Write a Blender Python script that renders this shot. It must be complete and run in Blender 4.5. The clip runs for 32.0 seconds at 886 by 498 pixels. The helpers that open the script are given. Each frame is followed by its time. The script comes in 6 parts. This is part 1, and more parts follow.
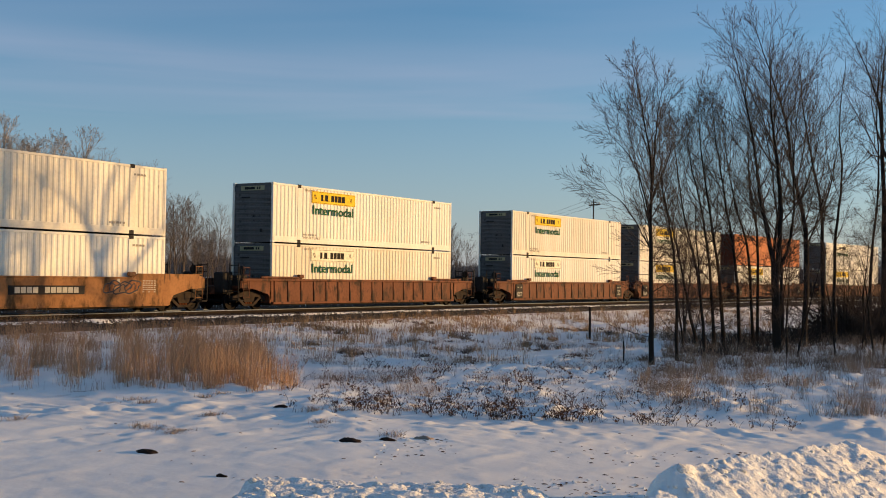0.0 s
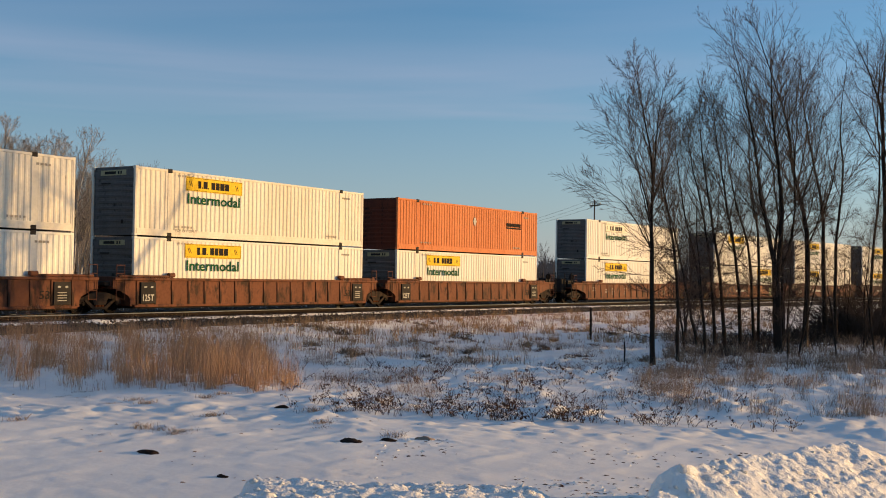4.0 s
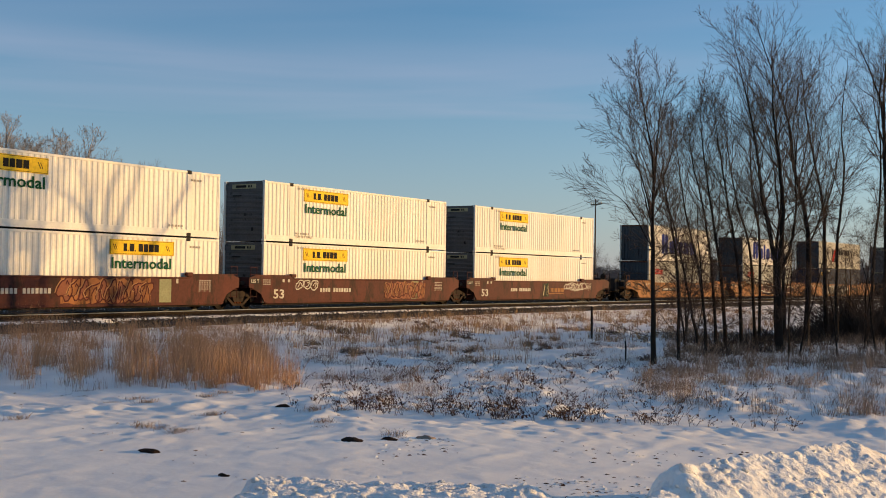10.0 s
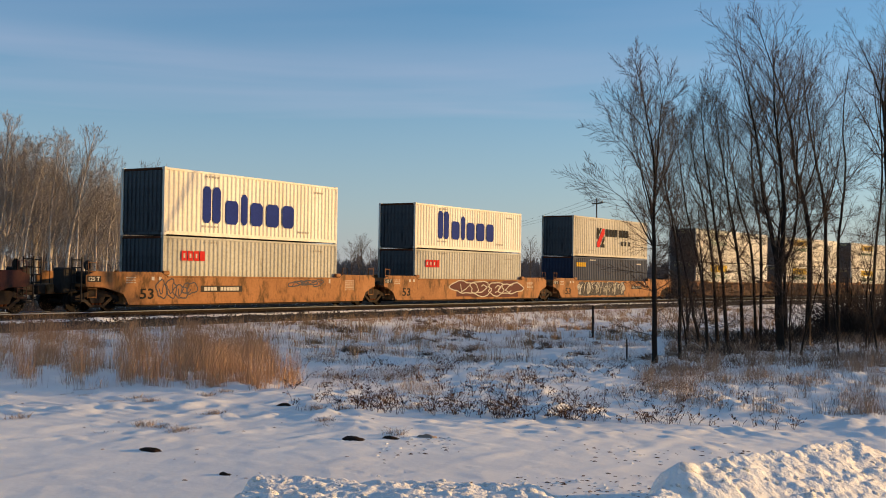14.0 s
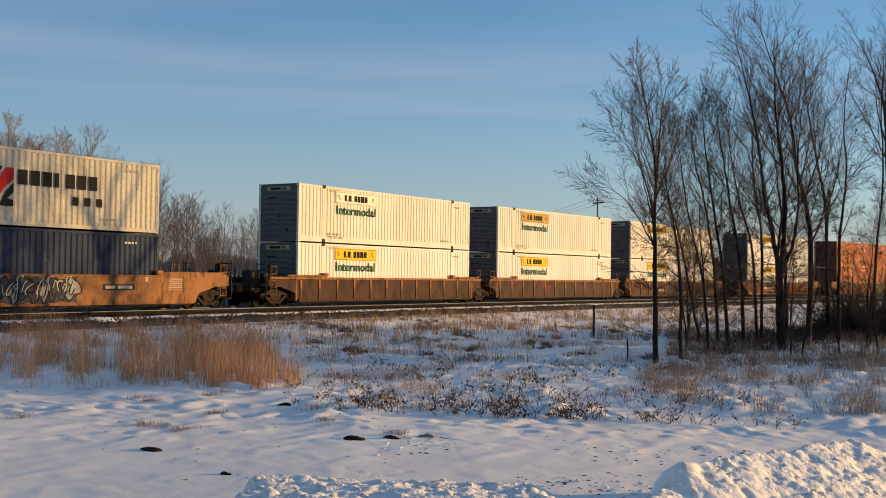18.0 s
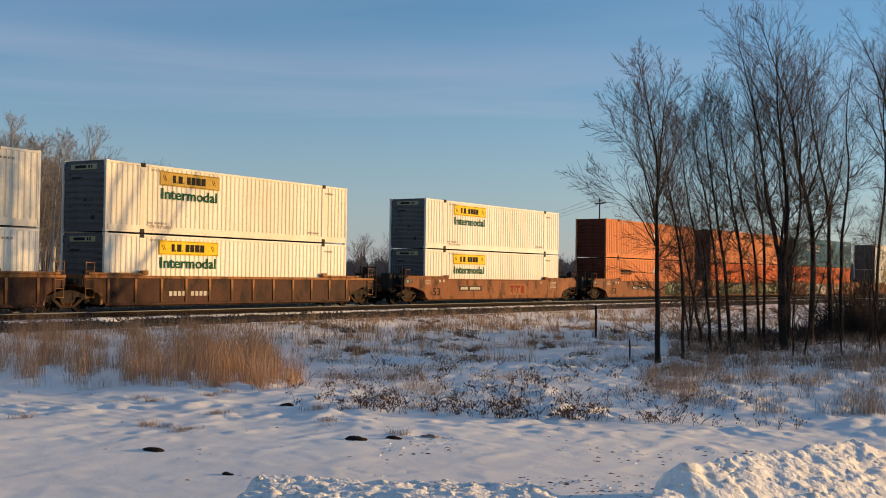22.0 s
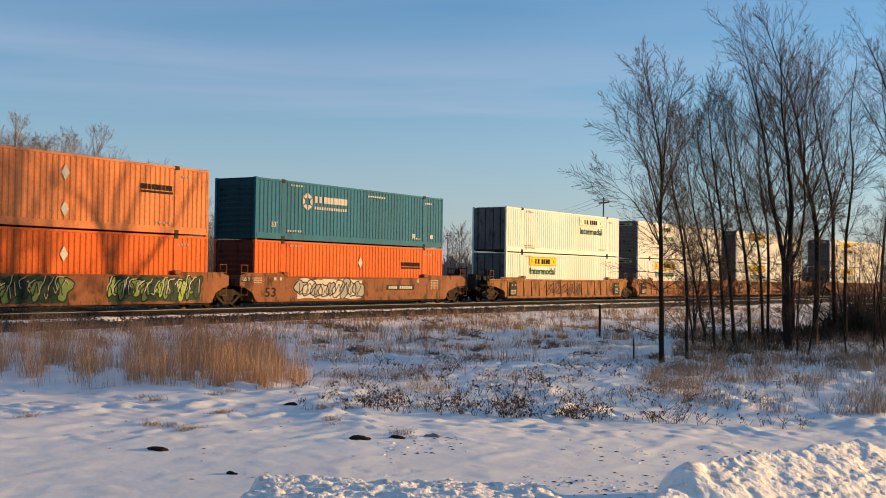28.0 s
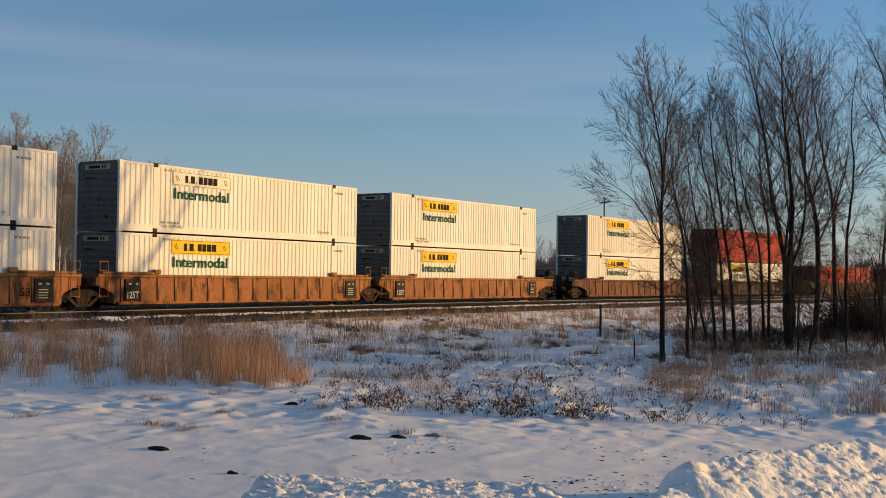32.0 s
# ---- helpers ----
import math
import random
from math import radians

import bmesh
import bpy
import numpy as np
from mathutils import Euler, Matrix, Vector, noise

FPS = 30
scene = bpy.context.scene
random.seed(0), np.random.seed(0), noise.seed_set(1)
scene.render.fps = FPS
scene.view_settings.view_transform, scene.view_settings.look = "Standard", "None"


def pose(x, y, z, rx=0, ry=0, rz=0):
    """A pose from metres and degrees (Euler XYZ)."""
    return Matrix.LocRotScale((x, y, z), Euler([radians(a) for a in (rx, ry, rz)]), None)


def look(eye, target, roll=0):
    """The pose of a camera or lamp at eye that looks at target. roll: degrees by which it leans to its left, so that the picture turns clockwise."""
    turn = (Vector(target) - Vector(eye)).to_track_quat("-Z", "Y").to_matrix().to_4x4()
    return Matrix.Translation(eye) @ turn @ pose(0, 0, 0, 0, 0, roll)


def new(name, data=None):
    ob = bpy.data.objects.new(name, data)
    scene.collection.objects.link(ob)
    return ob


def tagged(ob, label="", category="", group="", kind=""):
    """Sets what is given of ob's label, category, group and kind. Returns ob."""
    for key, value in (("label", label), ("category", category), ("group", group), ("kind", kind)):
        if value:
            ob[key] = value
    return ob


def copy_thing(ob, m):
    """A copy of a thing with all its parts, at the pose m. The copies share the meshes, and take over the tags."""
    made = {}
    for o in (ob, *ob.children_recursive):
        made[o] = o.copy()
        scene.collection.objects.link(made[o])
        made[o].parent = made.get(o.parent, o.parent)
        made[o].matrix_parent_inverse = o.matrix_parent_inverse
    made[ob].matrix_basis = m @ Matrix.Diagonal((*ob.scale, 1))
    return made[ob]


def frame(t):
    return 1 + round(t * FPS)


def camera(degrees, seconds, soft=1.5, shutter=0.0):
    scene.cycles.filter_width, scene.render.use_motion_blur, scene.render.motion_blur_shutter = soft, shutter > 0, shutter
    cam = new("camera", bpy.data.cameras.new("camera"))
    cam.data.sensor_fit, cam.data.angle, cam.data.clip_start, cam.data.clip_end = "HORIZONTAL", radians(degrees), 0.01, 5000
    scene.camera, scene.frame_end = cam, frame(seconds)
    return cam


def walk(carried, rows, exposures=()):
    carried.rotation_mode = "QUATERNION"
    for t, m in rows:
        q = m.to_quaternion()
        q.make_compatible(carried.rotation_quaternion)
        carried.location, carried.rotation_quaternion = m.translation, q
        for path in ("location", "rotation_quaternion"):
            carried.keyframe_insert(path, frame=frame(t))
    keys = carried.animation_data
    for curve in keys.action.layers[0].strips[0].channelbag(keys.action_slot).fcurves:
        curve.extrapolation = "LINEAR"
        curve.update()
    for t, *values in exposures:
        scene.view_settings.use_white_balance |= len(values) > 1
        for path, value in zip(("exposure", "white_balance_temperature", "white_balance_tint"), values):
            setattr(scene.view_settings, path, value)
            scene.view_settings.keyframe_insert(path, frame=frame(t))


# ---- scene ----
# World: x runs along the railway, y away from the camera, z = 0 on the rail heads.
EYE = (0.0, 0.0, 1.586)
F_PX = 2032.6
YAW, PITCH, ROLL = 1.0930, 0.02571, 0.80
cam = camera(42.185, 32.0, 1.0)


def aim(du, dv):
    """The camera's pose when the held phone has drifted by a little to the side and up."""
    yaw, pitch = YAW - du / F_PX, PITCH + dv / F_PX
    way = Vector((math.sin(yaw) * math.cos(pitch), math.cos(yaw) * math.cos(pitch), math.sin(pitch)))
    return look(EYE, Vector(EYE) + way * 50, ROLL)


DRIFT = ((0, 0, 0), (0.6, -2, 2), (2, -1.5, 2), (3.2, 0.3, 2), (5.5, 3, -1), (9, 3.2, -1), (11.5, 4, -1.2), (12, 4, -3), (14.5, 5.7, -2.7),
         (17, 7, -3), (18.5, 7, -4), (20, 10, -5), (22, 10.5, -3), (24, 12, -3.4), (25.5, 15, -3.2), (27.5, 17, -4), (30, 18, -4.6), (32, 18.5, -4.8))
walk(cam, [(t, aim(a, b)) for t, a, b in DRIFT], [(t, e + 0.05, 7850, 10) for t, e in ((0, 0.19), (6, 0.2), (12, 0.23), (14.5, 0.34), (17, 0.32), (19.5, 0.22), (23, 0.22), (25.5, 0.40), (28.5, 0.44), (30.5, 0.12), (32, 0.08))])

# ---- daylight: a low winter sun from the camera's side of the railway ----
SUN_EL, SUN_AZ = 6.6, 40.0   # degrees above the horizon; from -y towards +x
sun_way = Vector((math.sin(radians(SUN_AZ)) * math.cos(radians(SUN_EL)), -math.cos(radians(SUN_AZ)) * math.cos(radians(SUN_EL)), math.sin(radians(SUN_EL))))
sun = new("sun", bpy.data.lights.new("sun", "SUN"))
sun.data.energy, sun.data.angle, sun.data.color = 4.75, radians(0.53), (1.0, 0.668, 0.33)
sun.matrix_world = look(sun_way * 200, (0, 0, 0))

world = bpy.data.worlds.new("winter_sky")
scene.world = world
world.use_nodes = True
wn, wl = world.node_tree.nodes, world.node_tree.links
sky = wn.new("ShaderNodeTexSky")
sky.sky_type, sky.sun_disc = "NISHITA", False
sky.sun_elevation, sky.sun_rotation = radians(SUN_EL), radians(180 - SUN_AZ)
sky.air_density, sky.dust_density, sky.ozone_density = 1.0, 0.4, 4.8
tc = wn.new("ShaderNodeTexCoord")
mp = wn.new("ShaderNodeMapping")
mp.inputs["Scale"].default_value = (1.2, 1.2, 17.0)
mp.inputs["Rotation"].default_value = (0.03, -0.05, 0.4)
nz = wn.new("ShaderNodeTexNoise")
nz.inputs["Scale"].default_value, nz.inputs["Detail"].default_value, nz.inputs["Roughness"].default_value = 1.3, 4, 0.45
nz.inputs["Distortion"].default_value = 0.6
cr = wn.new("ShaderNodeValToRGB")
cr.color_ramp.elements[0].position, cr.color_ramp.elements[1].position = 0.36, 0.70
cr.color_ramp.elements[0].color, cr.color_ramp.elements[1].color = (0.02, 0.02, 0.02, 1), (0.52, 0.52, 0.52, 1)
mx = wn.new("ShaderNodeMixRGB")
mx.inputs[2].default_value = (1.85, 2.12, 3.2, 1)
wl.new(tc.outputs["Generated"], mp.inputs["Vector"])
wl.new(mp.outputs["Vector"], nz.inputs["Vector"])
wl.new(nz.outputs["Fac"], cr.inputs["Fac"])
# thin haze low over the horizon
sep = wn.new("ShaderNodeSeparateXYZ")
hz = wn.new("ShaderNodeMapRange")
hz.inputs["From Min"].default_value, hz.inputs["From Max"].default_value = 0.0, 0.2
hz.inputs["To Min"].default_value, hz.inputs["To Max"].default_value = 0.52, 0.0
top = wn.new("ShaderNodeMath")
top.operation = "MAXIMUM"
wl.new(tc.outputs["Generated"], sep.inputs["Vector"])
wl.new(sep.outputs["Z"], hz.inputs["Value"])
wl.new(hz.outputs["Result"], top.inputs[0])
band = wn.new("ShaderNodeValToRGB")
for at, level in ((0.06, 0.25), (0.115, 0.45), (0.15, 1.0), (0.175, 0.9), (0.205, 0.3), (0.3, 0.2)):
    stop = band.color_ramp.elements.new(at)
    stop.color = (level, level, level, 1)
band.color_ramp.elements[0].color = (0.2, 0.2, 0.2, 1)
band.color_ramp.elements[-1].color = (0.5, 0.5, 0.5, 1)
veil = wn.new("ShaderNodeMath")
veil.operation = "MULTIPLY"
wl.new(sep.outputs["Z"], band.inputs["Fac"])
wl.new(cr.outputs["Color"], veil.inputs[0])
wl.new(band.outputs["Color"], veil.inputs[1])
wl.new(veil.outputs["Value"], top.inputs[1])
wl.new(top.outputs["Value"], mx.inputs[0])
wl.new(sky.outputs["Color"], mx.inputs[1])
wl.new(mx.outputs["Color"], wn["Background"].inputs["Color"])
wn["Background"].inputs["Strength"].default_value = 0.196


# ---- materials ----
def lin(hexa):
    """Linear colour of an sRGB hex string."""
    out = []
    for k in (0, 2, 4):
        c = int(hexa[k:k + 2], 16) / 255
        out.append(c / 12.92 if c <= 0.04045 else ((c + 0.055) / 1.055) ** 2.4)
    return (*out, 1)


MATS = {}


def mat(name, base, second=None, rough=0.6, metal=0.0, big=0.6, fine=14.0, mix=0.5, stretch=(1, 1, 1), bump=0.15, dirt=None, dirt_at=0.55, spec=0.08, rust=None, rust_at=0.66, grain=0.6):
    """A paint, metal or earth: two colours mixed by coarse noise, darker specks by fine noise, relief, and dirt with an outline of its own."""
    if name in MATS:
        return MATS[name]
    m = bpy.data.materials.new(name)
    m.use_nodes = True
    n, l = m.node_tree.nodes, m.node_tree.links
    b = n["Principled BSDF"]
    b.inputs["Roughness"].default_value, b.inputs["Metallic"].default_value = rough, metal
    b.inputs["Specular IOR Level"].default_value = spec
    co = n.new("ShaderNodeTexCoord")
    ma = n.new("ShaderNodeMapping")
    ma.inputs["Scale"].default_value = stretch
    l.new(co.outputs["Object"], ma.inputs["Vector"])
    n1, n2 = n.new("ShaderNodeTexNoise"), n.new("ShaderNodeTexNoise")
    n1.inputs["Scale"].default_value, n1.inputs["Detail"].default_value = big, 5
    n2.inputs["Scale"].default_value, n2.inputs["Detail"].default_value = fine, 6
    l.new(ma.outputs["Vector"], n1.inputs["Vector"])
    l.new(co.outputs["Object"], n2.inputs["Vector"])
    r1 = n.new("ShaderNodeValToRGB")
    r1.color_ramp.elements[0].position, r1.color_ramp.elements[1].position = 0.5 - mix * 0.4, 0.5 + mix * 0.4
    l.new(n1.outputs["Fac"], r1.inputs["Fac"])
    r1.color_ramp.elements[0].color = base
    r1.color_ramp.elements[1].color = second or tuple(c * 0.8 for c in base[:3]) + (1,)
    r2 = n.new("ShaderNodeValToRGB")
    r2.color_ramp.elements[0].position, r2.color_ramp.elements[1].position = 0.28, 0.6
    r2.color_ramp.elements[0].color, r2.color_ramp.elements[1].color = (0.66, 0.64, 0.62, 1), (1, 1, 1, 1)
    l.new(n2.outputs["Fac"], r2.inputs["Fac"])
    mul = n.new("ShaderNodeMixRGB")
    mul.blend_type = "MULTIPLY"
    mul.inputs[0].default_value = grain
    l.new(r1.outputs["Color"], mul.inputs[1])
    l.new(r2.outputs["Color"], mul.inputs[2])
    last = mul.outputs["Color"]
    if dirt:
        n3 = n.new("ShaderNodeTexNoise")
        n3.inputs["Scale"].default_value, n3.inputs["Detail"].default_value, n3.inputs["Roughness"].default_value = big * 2.6, 8, 0.65
        l.new(ma.outputs["Vector"], n3.inputs["Vector"])
        r3 = n.new("ShaderNodeValToRGB")
        r3.color_ramp.elements[0].position, r3.color_ramp.elements[1].position = dirt_at, dirt_at + 0.12
        l.new(n3.outputs["Fac"], r3.inputs["Fac"])
        m3 = n.new("ShaderNodeMixRGB")
        m3.inputs[2].default_value = dirt
        l.new(r3.outputs["Color"], m3.inputs[0])
        l.new(last, m3.inputs[1])
        last = m3.outputs["Color"]
    if rust:
        n4, m5 = n.new("ShaderNodeTexNoise"), n.new("ShaderNodeMapping")
        m5.inputs["Scale"].default_value = (1, 1, 0.16)
        n4.inputs["Scale"].default_value, n4.inputs["Detail"].default_value, n4.inputs["Roughness"].default_value = 5.0, 6, 0.6
        l.new(co.outputs["Object"], m5.inputs["Vector"])
        l.new(m5.outputs["Vector"], n4.inputs["Vector"])
        r4 = n.new("ShaderNodeValToRGB")
        r4.color_ramp.elements[0].position, r4.color_ramp.elements[1].position = rust_at, rust_at + 0.10
        r4.color_ramp.elements[1].color = (0.8, 0.8, 0.8, 1)
        l.new(n4.outputs["Fac"], r4.inputs["Fac"])
        m4 = n.new("ShaderNodeMixRGB")
        m4.inputs[2].default_value = rust
        l.new(r4.outputs["Color"], m4.inputs[0])
        l.new(last, m4.inputs[1])
        last = m4.outputs["Color"]
    l.new(last, b.inputs["Base Color"])
    if bump:
        bp = n.new("ShaderNodeBump")
        bp.inputs["Strength"].default_value, bp.inputs["Distance"].default_value = bump, 0.02
        l.new(n2.outputs["Fac"], bp.inputs["Height"])
        l.new(bp.outputs["Normal"], b.inputs["Normal"])
    MATS[name] = m
    return m


def foliage(name, a, b, rough=0.8):
    """Dry stalks and leaves: the colour varies from piece to piece."""
    m = bpy.data.materials.new(name)
    m.use_nodes = True
    n, l = m.node_tree.nodes, m.node_tree.links
    g = n.new("ShaderNodeNewGeometry")
    r = n.new("ShaderNodeValToRGB")
    r.color_ramp.elements[0].color, r.color_ramp.elements[1].color = a, b
    l.new(g.outputs["Random Per Island"], r.inputs["Fac"])
    l.new(r.outputs["Color"], n["Principled BSDF"].inputs["Base Color"])
    n["Principled BSDF"].inputs["Roughness"].default_value = rough
    n["Principled BSDF"].inputs["Specular IOR Level"].default_value = 0.1
    return m


def paint(name, hexa, hexb, **k):
    return mat(name, lin(hexa), lin(hexb), **{**dict(rough=0.68, spec=0.15, big=0.8, fine=9.0, stretch=(1, 1, 0.22), bump=0.06), **k})


WHITE = paint("white_container_paint", "ebe7d9", "ddd7c6", dirt=lin("bdb4a2"), dirt_at=0.66, rust=lin("8d6a4a"), rust_at=0.72, grain=0.25)
WHITE_B = paint("cream_container_paint", "e8e1cf", "d7cdb7", dirt=lin("aea28e"), dirt_at=0.63, rust=lin("86603f"), rust_at=0.69, grain=0.3)
# white darkened to deepen the shade on the end walls, with dirt over it
WHITE_END = paint("shaded_dirty_white_end_paint", "6b6864", "54514d", dirt=lin("332e2a"), dirt_at=0.56, stretch=(1, 1, 0.6))
GREY = paint("pale_grey_container_paint", "b9b7a8", "a5a294", dirt=lin("6f6a5c"), dirt_at=0.59, rust=lin("66503c"), rust_at=0.66)
TAN = paint("weathered_grey_tan_paint", "c6bfac", "b2aa95", dirt=lin("857b66"), dirt_at=0.6, rust=lin("5b4330"), rust_at=0.64)
NAVY = paint("dark_blue_container_paint", "2f3c50", "273142", dirt=lin("59606a"), dirt_at=0.61)
# dark copies of the side paints: end shade put into the colour, plus dirt
ORANGE_END = paint("shaded_dirty_orange_end_paint", "6e3420", "4e2618", dirt=lin("271812"), dirt_at=0.5)
RED_END = paint("shaded_dirty_red_end_paint", "5a2019", "411813", dirt=lin("231310"), dirt_at=0.5)
TEAL_END = paint("shaded_dirty_teal_end_paint", "17484c", "123a3e", dirt=lin("10262a"), dirt_at=0.48)
GREY_END = paint("shaded_dirty_grey_end_paint", "4e5557", "3f4547", dirt=lin("2a2c2c"), dirt_at=0.48)
ORANGE_FADED = paint("faded_orange_container_paint", "d38253", "c67446", dirt=lin("a4572c"), dirt_at=0.60, rust=lin("7a4326"), rust_at=0.68)
ORANGE = paint("orange_container_paint", "d8672f", "c95a27", dirt=lin("8d3c18"), dirt_at=0.59, rust=lin("6b3018"), rust_at=0.68)
RED = paint("red_container_paint", "b8362a", "a02c22", dirt=lin("6c231c"), dirt_at=0.59)
TEAL = paint("teal_container_paint", "186a82", "155c72", dirt=lin("174c58"), dirt_at=0.59)
RUSTY = mat("rust", lin("6d3d22"), lin("43291b"), rough=0.85, big=2.0, fine=30, bump=0.3)
YELLOW = paint("yellow_sign_film", "ecc53c", "dfb42e", rough=0.7, dirt=lin("a98a3a"), dirt_at=0.59)
PALE_SIGN = paint("faded_pale_sign_film", "e4ddc6", "dad1b6", rough=0.5, dirt=lin("a4926a"), dirt_at=0.6)
OCHRE_SIGN = paint("faded_ochre_sign_film", "c2a04c", "ad8c40", rough=0.7, dirt=lin("877046"), dirt_at=0.55)
END_SIGN = paint("dull_end_sign_film", "b3ab86", "9a936f", rough=0.6)
STENCIL_INK = mat("faded_stencil_paint", lin("97907f"), lin("aaa294"), rough=0.85, bump=0)
GREEN_INK = mat("green_lettering", lin("1f5b3a"), lin("1a4b31"), rough=0.85, spec=0.1, bump=0)
BLACK_INK = mat("black_lettering", lin("23221f"), lin("302d28"), rough=0.85, spec=0.1, bump=0)
BLUE_INK = mat("blue_lettering", lin("22357a"), lin("1d2e6a"), rough=0.85, spec=0.1, bump=0)
RED_INK = mat("red_lettering", lin("c8322e"), lin("b02b28"), rough=0.85, spec=0.1, bump=0)
SPRAY_RED = mat("dark_red_lettering", lin("943a2c"), lin("7d3226"), rough=0.85, spec=0.1, bump=0)
WHITE_INK = mat("white_lettering", lin("c9c5ba"), lin("aca799"), rough=0.85, spec=0.1, bump=0)
GOLD_INK = mat("gold_lettering", lin("c9a13a"), lin("b38c30"), rough=0.85, spec=0.1, bump=0)
WELL_BROWN = paint("brown_rail_car_paint", "784a35", "633d2c", rough=0.75, dirt=lin("38261c"), dirt_at=0.50, stretch=(1, 1, 0.45), big=0.9, rust=lin("33241c"), rust_at=0.62)
WELL_DARK = paint("dark_brown_rail_car_paint", "523529", "432c24", rough=0.75, dirt=lin("2a1f19"), dirt_at=0.50, stretch=(1, 1, 0.45), big=0.9, rust=lin("33241c"), rust_at=0.62)
WELL_ORANGE = paint("weathered_orange_rail_car_paint", "a06840", "875838", rough=0.75, dirt=lin("54351f"), dirt_at=0.50, stretch=(1, 1, 0.45), big=0.9, rust=lin("33241c"), rust_at=0.62)
WELL_YELLOW = paint("ochre_yellow_rail_car_paint", "9f6f48", "8b5f3c", rough=0.75, dirt=lin("5c4025"), dirt_at=0.50, stretch=(1, 1, 0.45), big=0.9, rust=lin("33241c"), rust_at=0.62)
WELL_RUST = paint("rust_orange_rail_car_paint", "8f5b3c", "784a31", rough=0.75, dirt=lin("47301f"), dirt_at=0.50, stretch=(1, 1, 0.45), big=0.9, rust=lin("33241c"), rust_at=0.62)
WELL_MAROON = paint("maroon_rail_car_paint", "5b3129", "4a2b25", rough=0.75, dirt=lin("33221c"), dirt_at=0.50, stretch=(1, 1, 0.45), big=0.9, rust=lin("33241c"), rust_at=0.62)
STEEL_DARK = mat("grimy_cast_steel", lin("41372f"), lin("2c2520"), rough=0.85, metal=0.0, big=3, fine=30, bump=0.3)
STEEL_BLACK = mat("black_painted_steel", lin("2b2825"), lin("383430"), rough=0.7, big=3, fine=30, bump=0.1)
WHEEL_STEEL = mat("rolled_wheel_steel", lin("27221f"), lin("1b1816"), rough=0.8, metal=0.0, big=4, fine=30, bump=0.15)
RAIL_HEAD = mat("polished_rail_head", lin("8b96a6"), lin("757f8d"), rough=0.6, metal=0.0, big=3, fine=20, bump=0.02)
RAIL_SIDE = mat("rusty_rail_web", lin("2c231e"), lin("201a17"), rough=0.85, big=3, fine=30, bump=0.3)
TIE = mat("creosoted_sleeper_wood", lin("453a31"), lin("332b25"), rough=0.9, big=2, fine=22, stretch=(0.3, 4, 1), bump=0.4)
BALLAST = mat("grey_ballast_bed", lin("3f3a36"), lin("2b2825"), rough=0.95, big=1.0, fine=18, bump=0.9, dirt=lin("e4e6ea"), dirt_at=0.60)
BARK_DARK = mat("dark_grey_bark", lin("352d27"), lin("241f1b"), rough=0.95, big=2.0, fine=25, stretch=(1, 1, 0.25), bump=0.6)
BARK_TWIG = mat("brown_twig_bark", lin("52463f"), lin("3e342e"), rough=0.9, big=1.0, fine=12, bump=0)
BARK_PALE = mat("pale_aspen_bark", lin("c9c0b2"), lin("a59b8e"), rough=0.9, big=1.5, fine=9, bump=0.3, dirt=lin("4e463f"), dirt_at=0.55)
TWIG_PALE = mat("grey_brown_aspen_twigs", lin("98918a"), lin("7a736d"), rough=0.9, big=0.5, fine=6, bump=0)
TWIG_FAR = mat("dull_brown_far_twigs", lin("6b625b"), lin("524a45"), rough=0.95, big=0.5, fine=6, bump=0)
POLE_WOOD = mat("weathered_pole_wood", lin("6b5d50"), lin("53483e"), rough=0.9, big=1, fine=12, stretch=(1, 1, 0.2), bump=0.3)
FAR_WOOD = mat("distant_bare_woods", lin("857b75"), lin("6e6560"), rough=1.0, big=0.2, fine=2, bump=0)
SOIL = mat("dark_frozen_soil", lin("3d2f26"), lin("2a211b"), rough=0.95, big=4, fine=30, bump=0.8)
STRAW = foliage("tall_russet_grass", lin("86664e"), lin("cfa884"))
STRAW_PALE = foliage("pale_straw_grass", lin("86694f"), lin("b99a76"))
STRAW_GREY = foliage("grey_brown_dead_grass", lin("7d6858"), lin("b09a84"))
WEED_LEAF = foliage("shrivelled_brown_leaves", lin("41302a"), lin("6d5040"))
LITTER = foliage("dull_leaf_litter_and_stalks", lin("4a3d34"), lin("7c6755"))
WEED_STEM = foliage("thin_dark_weed_stems", lin("4a362a"), lin("6e5443"))
UNDER = foliage("brown_understory_twigs", lin("4f423a"), lin("7d6a5b"))
BUSH_MAT = foliage("dark_tangled_brush", lin("2c241f"), lin("4c4037"))


